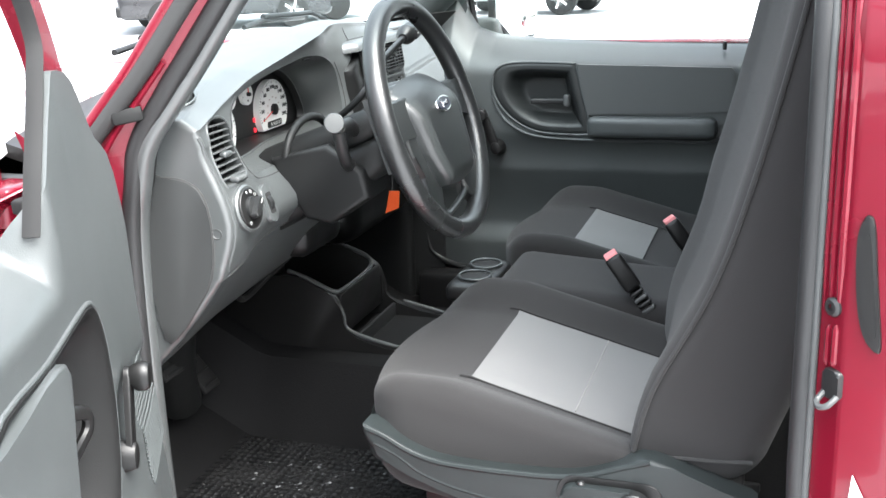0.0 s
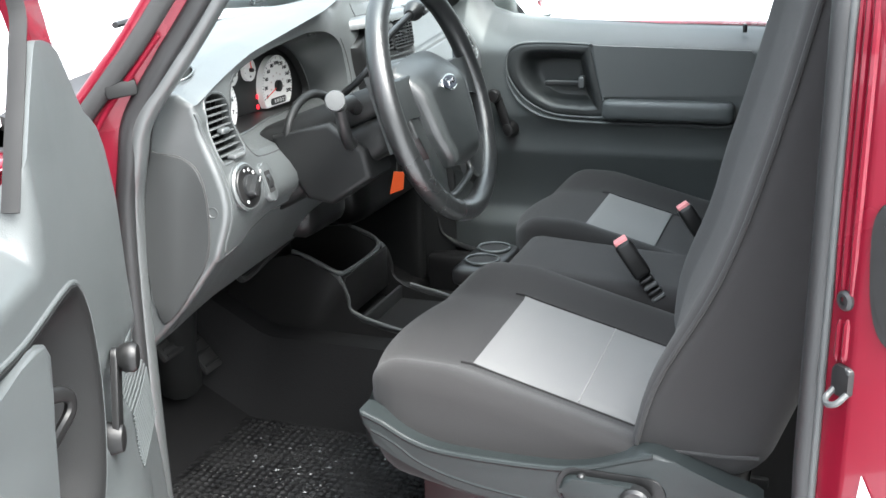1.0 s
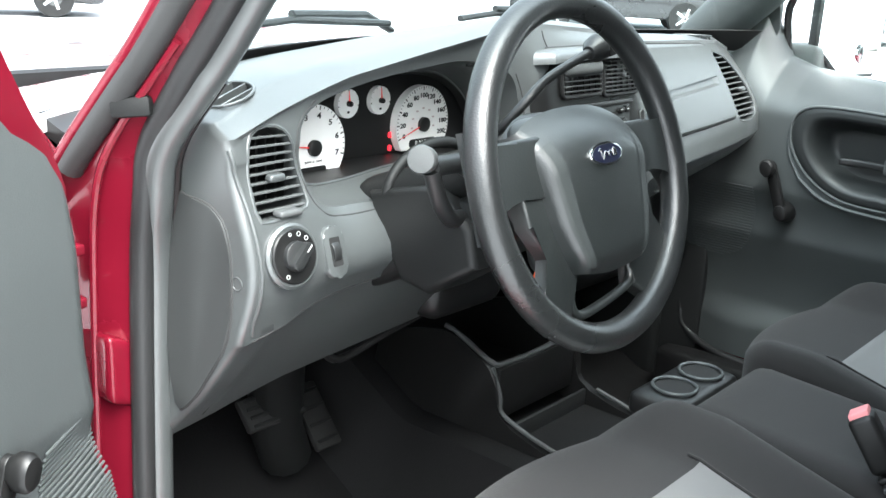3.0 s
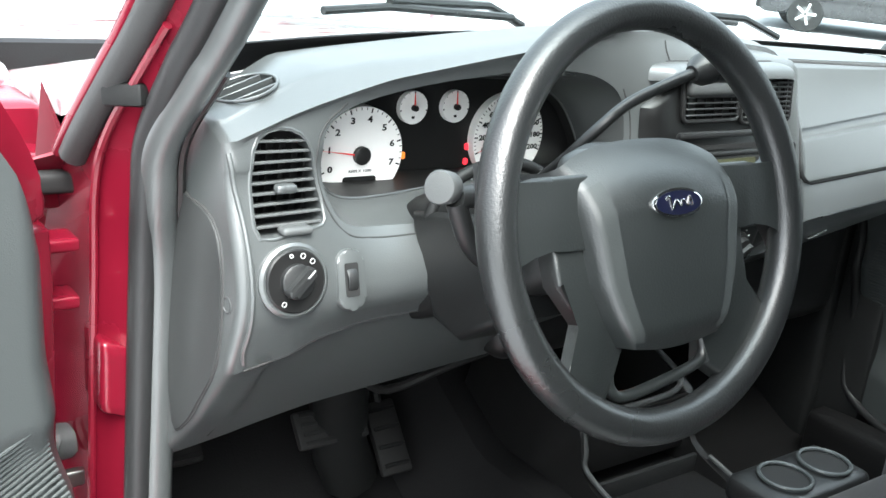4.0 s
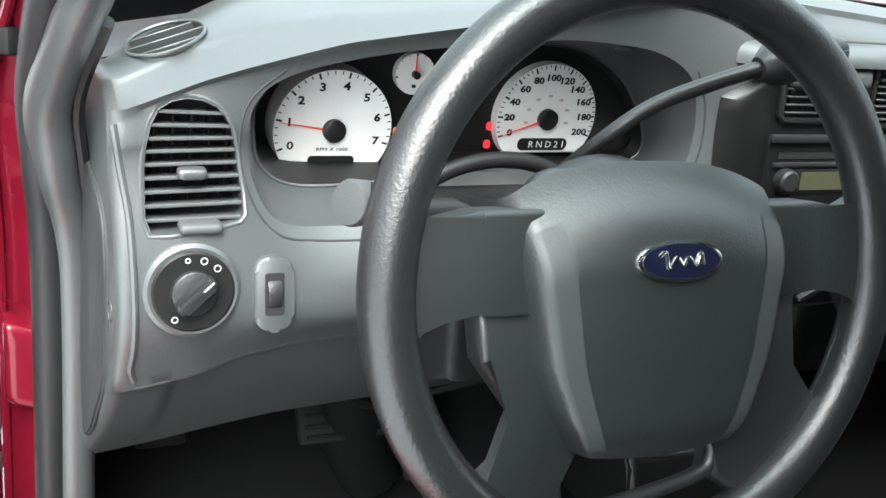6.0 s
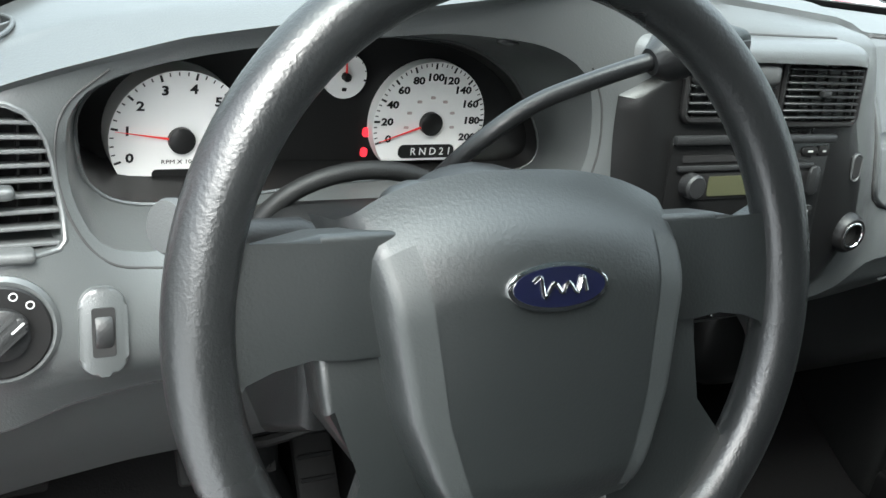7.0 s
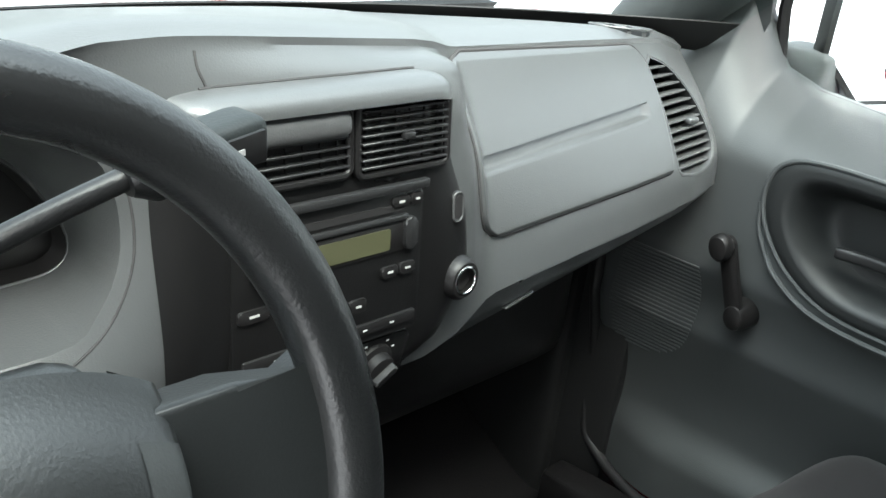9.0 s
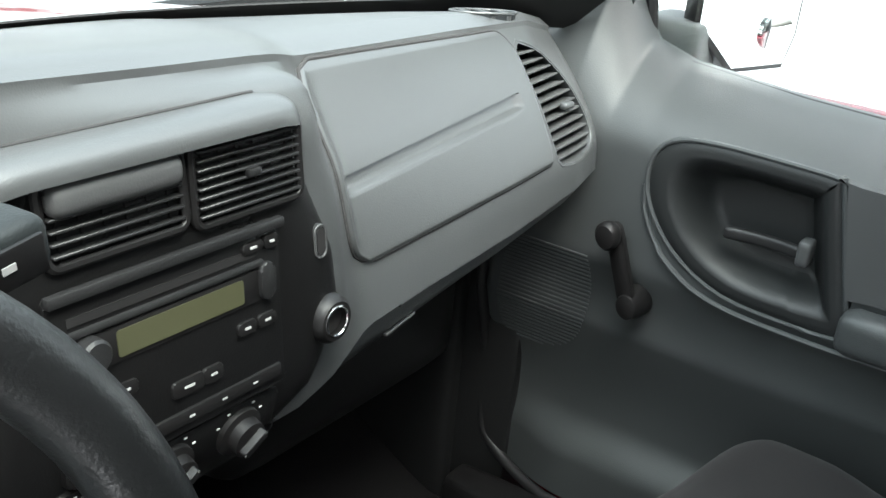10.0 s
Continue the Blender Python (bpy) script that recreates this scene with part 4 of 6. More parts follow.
grille(-0.012, 0.083, 0.756, 0.808, 8, False)
grille(-0.124, -0.026, 0.760, 0.806, 6, True)
rm = stack(-0.037, 0.680)
radio = part("radio", prism(rounded(-0.098, 0.094, -0.064, 0.064, 0.006), 0.0, 0.006, 0.002, m=rm), RADIO, cs, "black car radio with a pale green display")
LCD = surface("pale_green_display", (0.060, 0.063, 0.034), 0.3)
part("trim_bar", box(-0.098, 0.096, 0.058, 0.066, 0.004, 0.011, 0.002, 2, m=rm), CHAR, radio)
part("disc_slot", box(-0.085, 0.070, 0.042, 0.048, 0.004, 0.0068, m=rm), VOID, radio)
part("slot_lip", box(-0.09, 0.075, 0.034, 0.039, 0.005, 0.009, 0.0015, 2, m=rm), CHAR, radio)
part("display_surround", prism(rounded(-0.078, 0.086, 0.008, 0.032, 0.004), 0.004, 0.0072, 0.001, m=rm), BLACK, radio)
part("display", prism(rounded(-0.052, 0.055, 0.011, 0.029, 0.002), 0.006, 0.008, m=rm), LCD, radio, "pale green display window")
part("volume_knob", lathe([(0.0115, 0.005), (0.011, 0.016), (0.009, 0.018)], 28, rm @ Matrix.Translation((-0.073, 0.022, 0))), CHAR, radio)
part("tuning_rocker", prism(rounded(0.070, 0.084, 0.008, 0.036, 0.006), 0.005, 0.011, 0.002, m=rm), CHAR, radio)
for u, v, w, h in ((-0.080, -0.012, 0.014, 0.005), (-0.05, -0.012, 0.010, 0.005), (0.056, -0.008, 0.009, 0.005), (0.076, -0.008, 0.009, 0.005), (0.0, -0.030, 0.014, 0.006), (0.022, -0.030, 0.009, 0.006), (0.066, 0.050, 0.010, 0.004), (0.084, 0.050, 0.007, 0.005)):
    b = part("button", prism(rounded(u - w, u + w, v - h, v + h, 0.003), 0.005, 0.0085, 0.0012, m=rm), BLACK, radio)
    part("button_print", prism(rounded(u - w * 0.32, u + w * 0.32, v - 0.0009, v + 0.0009, 0.0005, 2), 0.0085, 0.009, m=rm), SYMBOL, b)
part("lower_strip", box(-0.09, 0.088, -0.058, -0.047, 0.004, 0.0085, 0.002, 2, m=rm), BLACK, radio)
for u in (-0.06, -0.03, 0.0, 0.03, 0.06):
    part("strip_mark", prism(rounded(u - 0.0024, u + 0.0024, -0.0533, -0.0519, 0.0005, 2), 0.0085, 0.009, m=rm), SYMBOL, radio)
hv = stack(-0.03, 0.590)
heat = part("heater_panel", prism(rounded(-0.115, 0.085, -0.028, 0.026, 0.01), 0.0, 0.006, 0.002, m=hv), RADIO, cs, "black heater control panel with three knobs")
for u in (-0.085, -0.02, 0.045):
    k = part("heater_knob", lathe([(0.021, 0.004), (0.020, 0.010), (0.0155, 0.012), (0.0145, 0.020), (0.012, 0.021)], 32, hv @ Matrix.Translation((u, 0.0, 0))), BLACK, heat)
    part("knob_grip", prism(rounded(-0.012, 0.012, -0.0035, 0.0035, 0.002), 0.018, 0.027, 0.002, m=hv @ Matrix.Translation((u, 0, 0)) @ pose(0, 0, 0, 0, 0, 35)), CHAR, k)
    for a in (30, 60, 120, 150):
        part("knob_mark", prism(rounded(-0.0014, 0.0014, -0.0008, 0.0008, 0.0004, 2), 0.006, 0.0066, m=hv @ Matrix.Translation((u + 0.0245 * math.cos(radians(a)), 0.0245 * math.sin(radians(a)), 0))), PALE, heat)
s1 = stack(0.109, 0.709, 0.003)
ky = part("key_switch", prism(rounded(-0.007, 0.007, -0.014, 0.014, 0.0068), 0, 0.006, 0.002, m=s1), CHAR, cs, "airbag key switch")
part("key_ring", tube([s1 @ Vector((u, v, 0.006)) for u, v in rounded(-0.006, 0.006, -0.013, 0.013, 0.0058)], 0.0012, 6, closed=True), COVER, ky)
part("key_slot", prism(rounded(-0.0045, 0.0045, -0.0105, 0.0105, 0.0044), 0.004, 0.0068, m=s1), VOID, ky)
s2 = stack(0.116, 0.643, 0.006)
pw = part("power_socket", lathe([(0.021, 0), (0.020, 0.008), (0.0165, 0.012), (0.0135, 0.012), (0.0135, 0.004)], 36, s2), BLACK, cs, "power socket with a chrome ring")
part("socket_ring", tube([s2 @ Vector((0.0125 * math.cos(a), 0.0125 * math.sin(a), 0.012)) for a in np.linspace(0, 2 * math.pi, 33)[:-1]], 0.0013, 8, closed=True), CHROME, pw, "chrome ring")
part("socket_well", lathe([(0.0118, -0.02), (0.0118, 0.006)], 24, s2), VOID, pw)

# glovebox lid, follows the face
def lid_pt(x, z, out):
    return (x, on_face(x, z)[0] - out, z)


GX0, GX1, GZ0, GZ1 = 0.178, 0.549, 0.648, 0.815
def lid_at(u, v):
    """A place on the lid's plan: rounded corners, its foot rising to the door side."""
    r = 0.034
    lo, hi = GZ0 + 0.018 * u, GZ1 - 0.010 * u
    gz = 0.718 + 0.024 * u
    z = float(np.interp(v, [0, 0.40, 0.42, 0.50, 0.52, 1], [lo, gz - 0.0090, gz - 0.0060, gz + 0.0060, gz + 0.0075, hi]))
    d = min(z - lo, hi - z)
    pinch = r - math.sqrt(max(0.0, r * r - max(0.0, r - d) ** 2))
    x0 = GX0 + 0.012 * (1 - v) ** 3 + pinch
    x1 = GX1 - (pinch if z > (lo + hi) / 2 else pinch * 0.3)
    return x0 + (x1 - x0) * u, z


def lid(u, v):
    x, z = lid_at(u, v)
    edge = min(u * (GX1 - GX0), (1 - u) * (GX1 - GX0), v * (GZ1 - GZ0), (1 - v) * (GZ1 - GZ0))
    out = 0.001 + 0.0062 * math.sqrt(min(1.0, edge / 0.006))
    ends = ease((u - 0.045) / 0.02) * ease((0.90 - u) / 0.02)
    groove = 0.0065 * ends * float(np.interp(v, [0.40, 0.42, 0.50, 0.52], [0, 1, 1, 0]))
    return lid_pt(x, z, out - groove)


EDGES = np.concatenate([np.linspace(0, 0.02, 8), np.linspace(0.03, 0.97, 56), np.linspace(0.98, 1, 8)])
part("glovebox_lid", sheet(lid, EDGES, np.concatenate([np.linspace(0, 0.04, 9), np.linspace(0.07, 0.38, 14), np.linspace(0.40, 0.42, 5), np.linspace(0.44, 0.48, 3), np.linspace(0.50, 0.52, 5), np.linspace(0.55, 0.94, 16), np.linspace(0.96, 1, 9)])), GREY, dash, "grey glovebox lid with a long grip groove", 50)
RIM = [(u, 0.0) for u in np.linspace(0, 1, 24)] + [(1.0, v) for v in np.linspace(0.03, 0.97, 20)] + [(u, 1.0) for u in np.linspace(1, 0, 24)] + [(0.0, v) for v in np.linspace(0.97, 0.03, 20)]
part("lid_gap", tube([lid_pt(*lid_at(u, v), 0.0006) for u, v in RIM], 0.0023, 6, closed=True), SEAM, dash)
part("lower_grip", tube([lid_pt(x, 0.598 + 0.02 * (x - 0.25) / 0.3, -0.001) for x in np.linspace(0.25, 0.56, 16)], 0.003, 8), GREY, dash)
part("hand_slot", rbox(0.255, 0.300, 0.276, 0.288, 0.558, 0.562, 0.002, 6, lambda p: Vector((p.x, p.y + 0.012, p.z + 0.2 * (p.x - 0.27)))), DIM, dash)


# ---- steering wheel, column and stalks ----
WC, WT = Vector((-0.4185, 0.0135, 0.7315)), 17.4
WM = pose(*WC, 90 - WT, 0, 0)  # local x right, y up in the wheel's plane, z to the driver
sw = thing("steering_wheel", "black grained four-spoke steering wheel with oval emblem", "steering wheel")


def on_wheel(bm):
    bmesh.ops.transform(bm, matrix=WM, verts=bm.verts)
    return bm


part("rim", tube([WM @ Vector((0.1845 * math.cos(a), 0.1850 * math.sin(a), 0)) for a in np.linspace(0, 2 * math.pi, 97)[:-1]], 0.0170, 20, closed=True), LEATHER, sw)


def pad_w(y):
    return float(np.interp(y, [-0.115, -0.107, -0.08, -0.05, 0.0, 0.03, 0.05, 0.065, 0.082], [0.050, 0.058, 0.072, 0.084, 0.0935, 0.0985, 0.1025, 0.106, 0.107]))


def pad_z(x, y):
    """Height of the cover over the rim's plane: domed, rolled off at its edges and brow."""
    e = min(1.0, abs(x + 0.0035) / pad_w(y))
    roll = 0.013 * max(0.0, (e - 0.90) / 0.10) ** 2.2
    brow = 0.042 * max(0.0, (y + 0.014 * (x / 0.09) ** 2 - 0.014) / 0.064) ** 1.9
    foot = 0.016 * max(0.0, (-0.085 - y) / 0.030) ** 2
    return 0.028 - 0.006 * (x / 0.09) ** 2 - roll - brow - foot


def pad_at(u, v, lift=0.0):
    lift -= 0.04 * max(0.0, abs(u) - 1) / 0.02
    u = max(-1.0, min(1.0, u))
    y = -0.113 + 0.1865 * v - 0.024 * abs(u) ** 2.6 * max(0, v - 0.4) / 0.6 + 0.008 * u * u * max(0, 0.3 - v) * 3
    x = u * pad_w(y) - 0.0035
    return WM @ Vector((x, y, pad_z(x, y) + lift))


part("airbag_cover", sheet(pad_at, [-1.02] + list(np.linspace(-1, 1, 45)) + [1.02], np.linspace(0, 1, 45)), PAD, sw, "", 60)
BAND = surface("wheel_band", (0.030, 0.034, 0.0338), 0.48, grain=0.2, scale=700)
part("cover_back", on_wheel(rbox(-0.078, 0.078, -0.105, 0.068, -0.055, -0.012, 0.02, 10)), PAD, sw)
for s in (-1, 1):
    part("cover_band", sheet(lambda u, v, s=s: pad_at(s * u, v, 0.0006), np.linspace(0.74, 0.945, 8), np.linspace(0.04, 0.86, 30)), BAND, sw)
    o = [(s * x, y) for x, y in ((0.186, 0.062), (0.176, 0.046), (0.160, 0.039), (0.125, 0.046), (0.05, 0.046), (0.05, -0.02), (0.112, -0.017), (0.130, -0.015), (0.150, -0.014), (0.166, -0.020), (0.176, -0.034), (0.184, -0.052))]
    part("spoke", on_wheel(prism(o, -0.022, 0.004, 0.013, 6)), PAD, sw)
    o = [(-x, y) for x, y in ((0.128, -0.005), (0.123, -0.046), (0.097, -0.082), (0.109, -0.113), (0.130, -0.130), (0.104, -0.160), (0.076, -0.152), (0.069, -0.134), (0.055, -0.108), (0.045, -0.09), (0.045, 0.0))] if s < 0 else [(0.118, 0.0), (0.113, -0.070), (0.140, -0.104), (0.160, -0.098), (0.128, -0.142), (0.088, -0.165), (0.052, -0.140), (0.056, -0.112), (0.045, -0.09), (0.045, 0.0)]
    part("lower_spoke", on_wheel(prism(o, -0.020, 0.000, 0.006, 3)), PAD, sw)
part("lower_bridge", tube([WM @ Vector((x, y, -0.006)) for x, y in spline([(-0.069, -0.128), (-0.066, -0.144), (-0.050, -0.152), (0.0, -0.147), (0.046, -0.138), (0.057, -0.126), (0.056, -0.112)], 5)], 0.0055, 10), PAD, sw)
part("hub", on_wheel(lathe([(0.075, -0.07), (0.07, -0.02), (0.05, 0.0)], 32)), CHAR, sw)
em = WM @ Matrix.Translation((-0.004, 0.0150, 0.0280)) @ pose(0, 0, 0, -6, 0, 0)
ell = lambda a, b: [(a * math.cos(t), b * math.sin(t)) for t in np.linspace(0, 2 * math.pi, 41)[:-1]]
emb = part("emblem", prism(ell(0.0315, 0.0130), -0.004, 0.0015, 0.001, m=em), CHROME, sw, "oval blue emblem with a chrome rim")
part("emblem_field", prism(ell(0.0285, 0.0105), 0.001, 0.0022, m=em), BLUE, emb)
part("emblem_script", tube([em @ Vector((x, y, 0.0026)) for x, y in spline([(-0.017, 0.003), (-0.012, 0.0055), (-0.010, -0.005), (-0.004, 0.002), (0.001, -0.003), (0.005, 0.002), (0.010, -0.0035), (0.014, 0.0045), (0.016, -0.003)], 5)], 0.0012, 6), CHROME, emb)

col = thing("steering_column", "black plastic steering column shroud with control stalks", "steering column")


def shroud_warp(p):
    t = (p.y - 0.06) / 0.22
    k = 0.82 + 0.22 * t
    return Vector((-0.42 + (p.x + 0.42) * k, p.y, 0.655 + (p.z - 0.655) * (0.85 + 0.25 * t) - 0.10 * t + 0.045))


part("lower_shroud", rbox(-0.512, -0.328, 0.065, 0.30, 0.60, 0.680, 0.03, 12, shroud_warp), DARK, col)
part("upper_shroud", rbox(-0.505, -0.335, 0.075, 0.31, 0.672, 0.735, 0.03, 12, shroud_warp), DARK, col)
part("shroud_skirt", prism([(-0.262, 0.675), (-0.248, 0.64), (-0.205, 0.575), (-0.16, 0.568), (-0.09, 0.615), (-0.10, 0.66), (-0.16, 0.70)][::-1], 0.435, 0.515, 0.01, 3, m=frame_of((0, 0, 0), (0, -1, 0), (0, 0, 1))), DARK, col)
part("collar_ring", tube([(-0.42 + 0.088 * math.cos(a), 0.235, 0.668 + 0.060 * math.sin(a)) for a in np.linspace(radians(5), radians(175), 25)], 0.007, 10), DARK, col, "dark moulded collar")
st = part("signal_stalk", tube(spline([(-0.50, 0.125, 0.668), (-0.527, 0.118, 0.672), (-0.553, 0.112, 0.695), (-0.575, 0.108, 0.735)], 5), 0.0095, 12), CHAR, col, "black turn signal stalk with a grey end")
part("stalk_end", lathe([(0.011, -0.020), (0.0145, -0.012), (0.0155, 0.004), (0.0140, 0.007), (0.006, 0.008)], 28, frame_of((-0.592, 0.106, 0.7485), (0.45, -0.85, 0.0), (0.17, 0.09, 0.92))), COVER, st, "round grey stalk end")
part("stalk_neck", tube([(-0.575, 0.108, 0.738), (-0.52, 0.115, 0.735), (-0.49, 0.12, 0.72)], 0.011, 12), CHAR, st)
kt = part("ignition_lock", lathe([(0.018, -0.02), (0.018, 0.012), (0.014, 0.014)], 24, pose(-0.335, 0.135, 0.655, 70, 0, 55)), CHAR, col)
part("key", prism(rounded(-0.008, 0.008, -0.022, 0.004, 0.004), -0.0015, 0.0015, m=pose(-0.32, 0.122, 0.648, 80, 20, 40)), CHROME, kt)
ORANGE = surface("orange_tag", (0.75, 0.10, 0.02), 0.5)
tagp = thing("key_tag", "small orange tag hanging from the ignition key", "key tag")
part("tag", prism([(-0.016, -0.020), (0.012, -0.016), (0.017, 0.014), (-0.004, 0.018)], -0.0012, 0.0012, 0.0005, 1, m=pose(-0.330, 0.126, 0.566, 85, 0, -35)), ORANGE, tagp)
part("cord", tube([(-0.322, 0.122, 0.64), (-0.328, 0.124, 0.61), (-0.327, 0.126, 0.583)], 0.0012, 6), BLACK, tagp)

gl = thing("gear_lever", "black column gear lever with a grey knob", "gear lever")
part("shaft", tube(spline([(-0.40, 0.20, 0.715), (-0.416, 0.145, 0.755), (-0.405, 0.118, 0.790), (-0.375, 0.112, 0.815), (-0.335, 0.105, 0.834), (-0.292, 0.100, 0.850)], 5), 0.0058, 12), CHAR, gl)
part("collar", lathe([(0.0085, -0.006), (0.0155, 0.004), (0.017, 0.014), (0.013, 0.02)], 24, frame_of((-0.298, 0.100, 0.848), (0, 1, 0), (-0.3, 0, 0.95))), CHAR, gl)
kb = part("knob", rbox(-0.030, 0.028, -0.014, 0.014, -0.013, 0.012, 0.007, 8), VALANCE, gl, "grained slate knob")
kb.matrix_world = pose(-0.256, 0.104, 0.855, 0, -8, 6)
part("switch_plate", box(-0.024, 0.022, -0.0165, -0.0135, -0.010, 0.007, 0.002, 2), BLACK, kb)
for u in (-0.012, 0.004):
    part("switch_print", box(u - 0.003, u + 0.003, -0.0172, -0.0166, -0.002, 0.001), SYMBOL, kb)


# ---- seats ----
def cushion_top(x, y, x0, x1):
    e = abs(x - (x0 + x1) / 2) / ((x1 - x0) / 2)
    fr = max(0.0, (y + 0.10) / 0.15)
    return 0.335 + 0.27 * min(0.0, y + 0.08) + 0.05 * max(0, e - 0.58) / 0.42 + 0.014 * fr - 0.012 * fr ** 2


PIPE = fabric("seam_cloth", (0.028, 0.028, 0.028))


def seat(name, x0, x1, label, panel, near):
    s = thing(name, label, "car seat", "front seats")
    back = -0.455 if near else -0.235

    def cwarp(p):
        k = min(1.0, max(0.0, (p.z - 0.22) / 0.12))
        p.z += (cushion_top(p.x, p.y, x0, x1) - 0.352) * k + 0.030 * max(0.0, (p.y + 0.10) / 0.15) * (1 - k)
        # the front edge bows forward in the middle
        if p.y > -0.1:
            e = (p.x - (x0 + x1) / 2) / ((x1 - x0) / 2)
            p.y += (0.075 * (1 - e * e)) * (p.y + 0.1) / 0.14
        return p
    part("cushion", rbox(x0, x1, -0.50, 0.035, 0.165, 0.352, 0.045, 26, cwarp), CLOTH, s)
    part("light_panel", sheet(lambda u, v: (panel[0] + (panel[1] - panel[0]) * u, back + (-0.078 - back) * v, cushion_top(panel[0] + (panel[1] - panel[0]) * u, back + (-0.078 - back) * v, x0, x1) + 0.0045 - 0.004 * (abs(2 * u - 1) > 0.985 or v > 0.985)), np.linspace(0, 1, 22), np.linspace(0, 1, 22), 0.006), CLOTHL, s, "light grey cloth centre panel")
    if near:
        part("panel_seam", tube([(x, -0.245, cushion_top(x, -0.245, x0, x1) + 0.0042) for x in np.linspace(panel[0] + 0.004, panel[1] - 0.004, 18)], 0.0014, 6), surface("seam_thread", (0.22, 0.22, 0.21), 0.9), s)
    for x in (panel[0] - 0.002, panel[1] + 0.002):
        part("side_seam", tube([(x, y, cushion_top(x, y, x0, x1) + 0.0015) for y in np.linspace(-0.43, -0.06, 22)], 0.0022, 6), CLOTH, s)

    def bwarp(p):
        t = (p.z - 0.27) / 0.75
        p.y += -0.20 * t - 0.02 * math.sin(math.pi * max(0, min(1, t))) + (0.022 * math.exp(-((t - 0.16) / 0.14) ** 2) if p.y > -0.45 else 0.0)
        # deep side wings at hip height, slimmer towards the top
        e = abs(p.x - (x0 + x1) / 2) / ((x1 - x0) / 2)
        if p.y > -0.45 - 0.2 * t:
            p.y += 0.030 * max(0, e - 0.5) / 0.5 * (1 - 0.5 * t)
        if near:
            p.y += (0.060 * (p.x - x0) / (x1 - x0) - 0.008) * max(0.0, min(1.0, t * 2.2))
        p.x = (x0 + x1) / 2 + (p.x - (x0 + x1) / 2) * (1 - 0.16 * max(0, t - 0.35))
        return p
    part("backrest", rbox(x0 + 0.004, x1 - 0.004, -0.520, -0.360, 0.255, 1.04, 0.05, 26, bwarp), CLOTH, s)
    part("piping", tube([bwarp(Vector((x0 + 0.012, -0.378, z))) + Vector((-0.002, 0, 0)) for z in np.linspace(0.30, 0.98, 24)], 0.0036, 8), PIPE, s, "raised seam along the bolster")
    part("hem", tube([bwarp(Vector((x0 + 0.006, y, 0.296 - 0.10 * (y + 0.40)))) + Vector((-0.002, 0, 0)) for y in np.linspace(-0.50, -0.40, 12)], 0.0030, 8), PIPE, s)
    if near:
        part("side_valance", prism(smooth_closed([(-0.048, 0.312), (-0.036, 0.276), (0.006, 0.246), (0.06, 0.224), (0.12, 0.208), (0.264, 0.192), (0.42, 0.195), (0.50, 0.228), (0.522, 0.258), (0.474, 0.276), (0.383, 0.308), (0.34, 0.292), (0.284, 0.271), (0.218, 0.263), (0.088, 0.263), (0.03, 0.276), (-0.012, 0.298)], 3), 0.655, 0.695, 0.010, 4, m=frame_of((0, 0, 0), (0, -1, 0), (0, 0, 1))), VALANCE, s, "slate grey plastic side valance")
        part("front_valance", rbox(-0.682, -0.15, 0.008, 0.058, 0.238, 0.304, 0.024, 14, lambda p: Vector((p.x, p.y + 0.06 * (1 - ((p.x + 0.42) / 0.28) ** 2) - 0.02, p.z))), VALANCE, s, "slate grey plastic front valance")
        for nm, pts, r in (("valance_lip", [(-0.042, 0.307), (-0.012, 0.296), (0.03, 0.275), (0.088, 0.263), (0.218, 0.263), (0.284, 0.271), (0.34, 0.291), (0.380, 0.305)], 0.0045), ("valance_crease", [(-0.030, 0.284), (0.006, 0.268), (0.045, 0.243), (0.10, 0.226), (0.18, 0.214), (0.30, 0.208)], 0.0035)):
            part(nm, tube([(-0.6925, -p, z) for p, z in spline(pts, 5)], r, 8), VALANCE, s)
        part("lever_pocket", prism(rounded(-0.062, 0.088, -0.030, 0.030, 0.026), 0, 0.0025, 0.001, 1, m=frame_of((-0.6945, -0.312, 0.243), (0, -1, 0.0), (0, 0, 1))), BLACK, s)
        lev = part("recliner_lever", prism(rounded(-0.055, 0.060, -0.020, 0.020, 0.018), 0, 0.014, 0.006, 3, m=frame_of((-0.697, -0.312, 0.243), (0, -1, 0.0), (0, 0, 1))), VALANCE, s, "black recliner lever")
        part("lever_pivot", lathe([(0.021, 0.004), (0.021, 0.018), (0.017, 0.022), (0.008, 0.022), (0.008, 0.018), (0.003, 0.018)], 28, frame_of((-0.697, -0.361, 0.243), (0, -1, 0), (0, 0, 1))), CHAR, lev)
        part("lever_screw", lathe([(0.006, 0), (0.006, 0.006), (0.003, 0.009)], 14, frame_of((-0.697, -0.285, 0.262), (0, -1, 0), (0, 0, 1))), CHAR, lev)
    part("pedestal", rbox(x0 + 0.03, x1 - 0.03, -0.46, -0.02, 0.02, 0.25, 0.02, 8), CHAR, s)
    for x in (x0 + 0.07, x1 - 0.07):
        part("seat_rail", box(x - 0.02, x + 0.02, -0.52, 0.02, 0.0, 0.03, 0.004), CHAR, s)
    return s


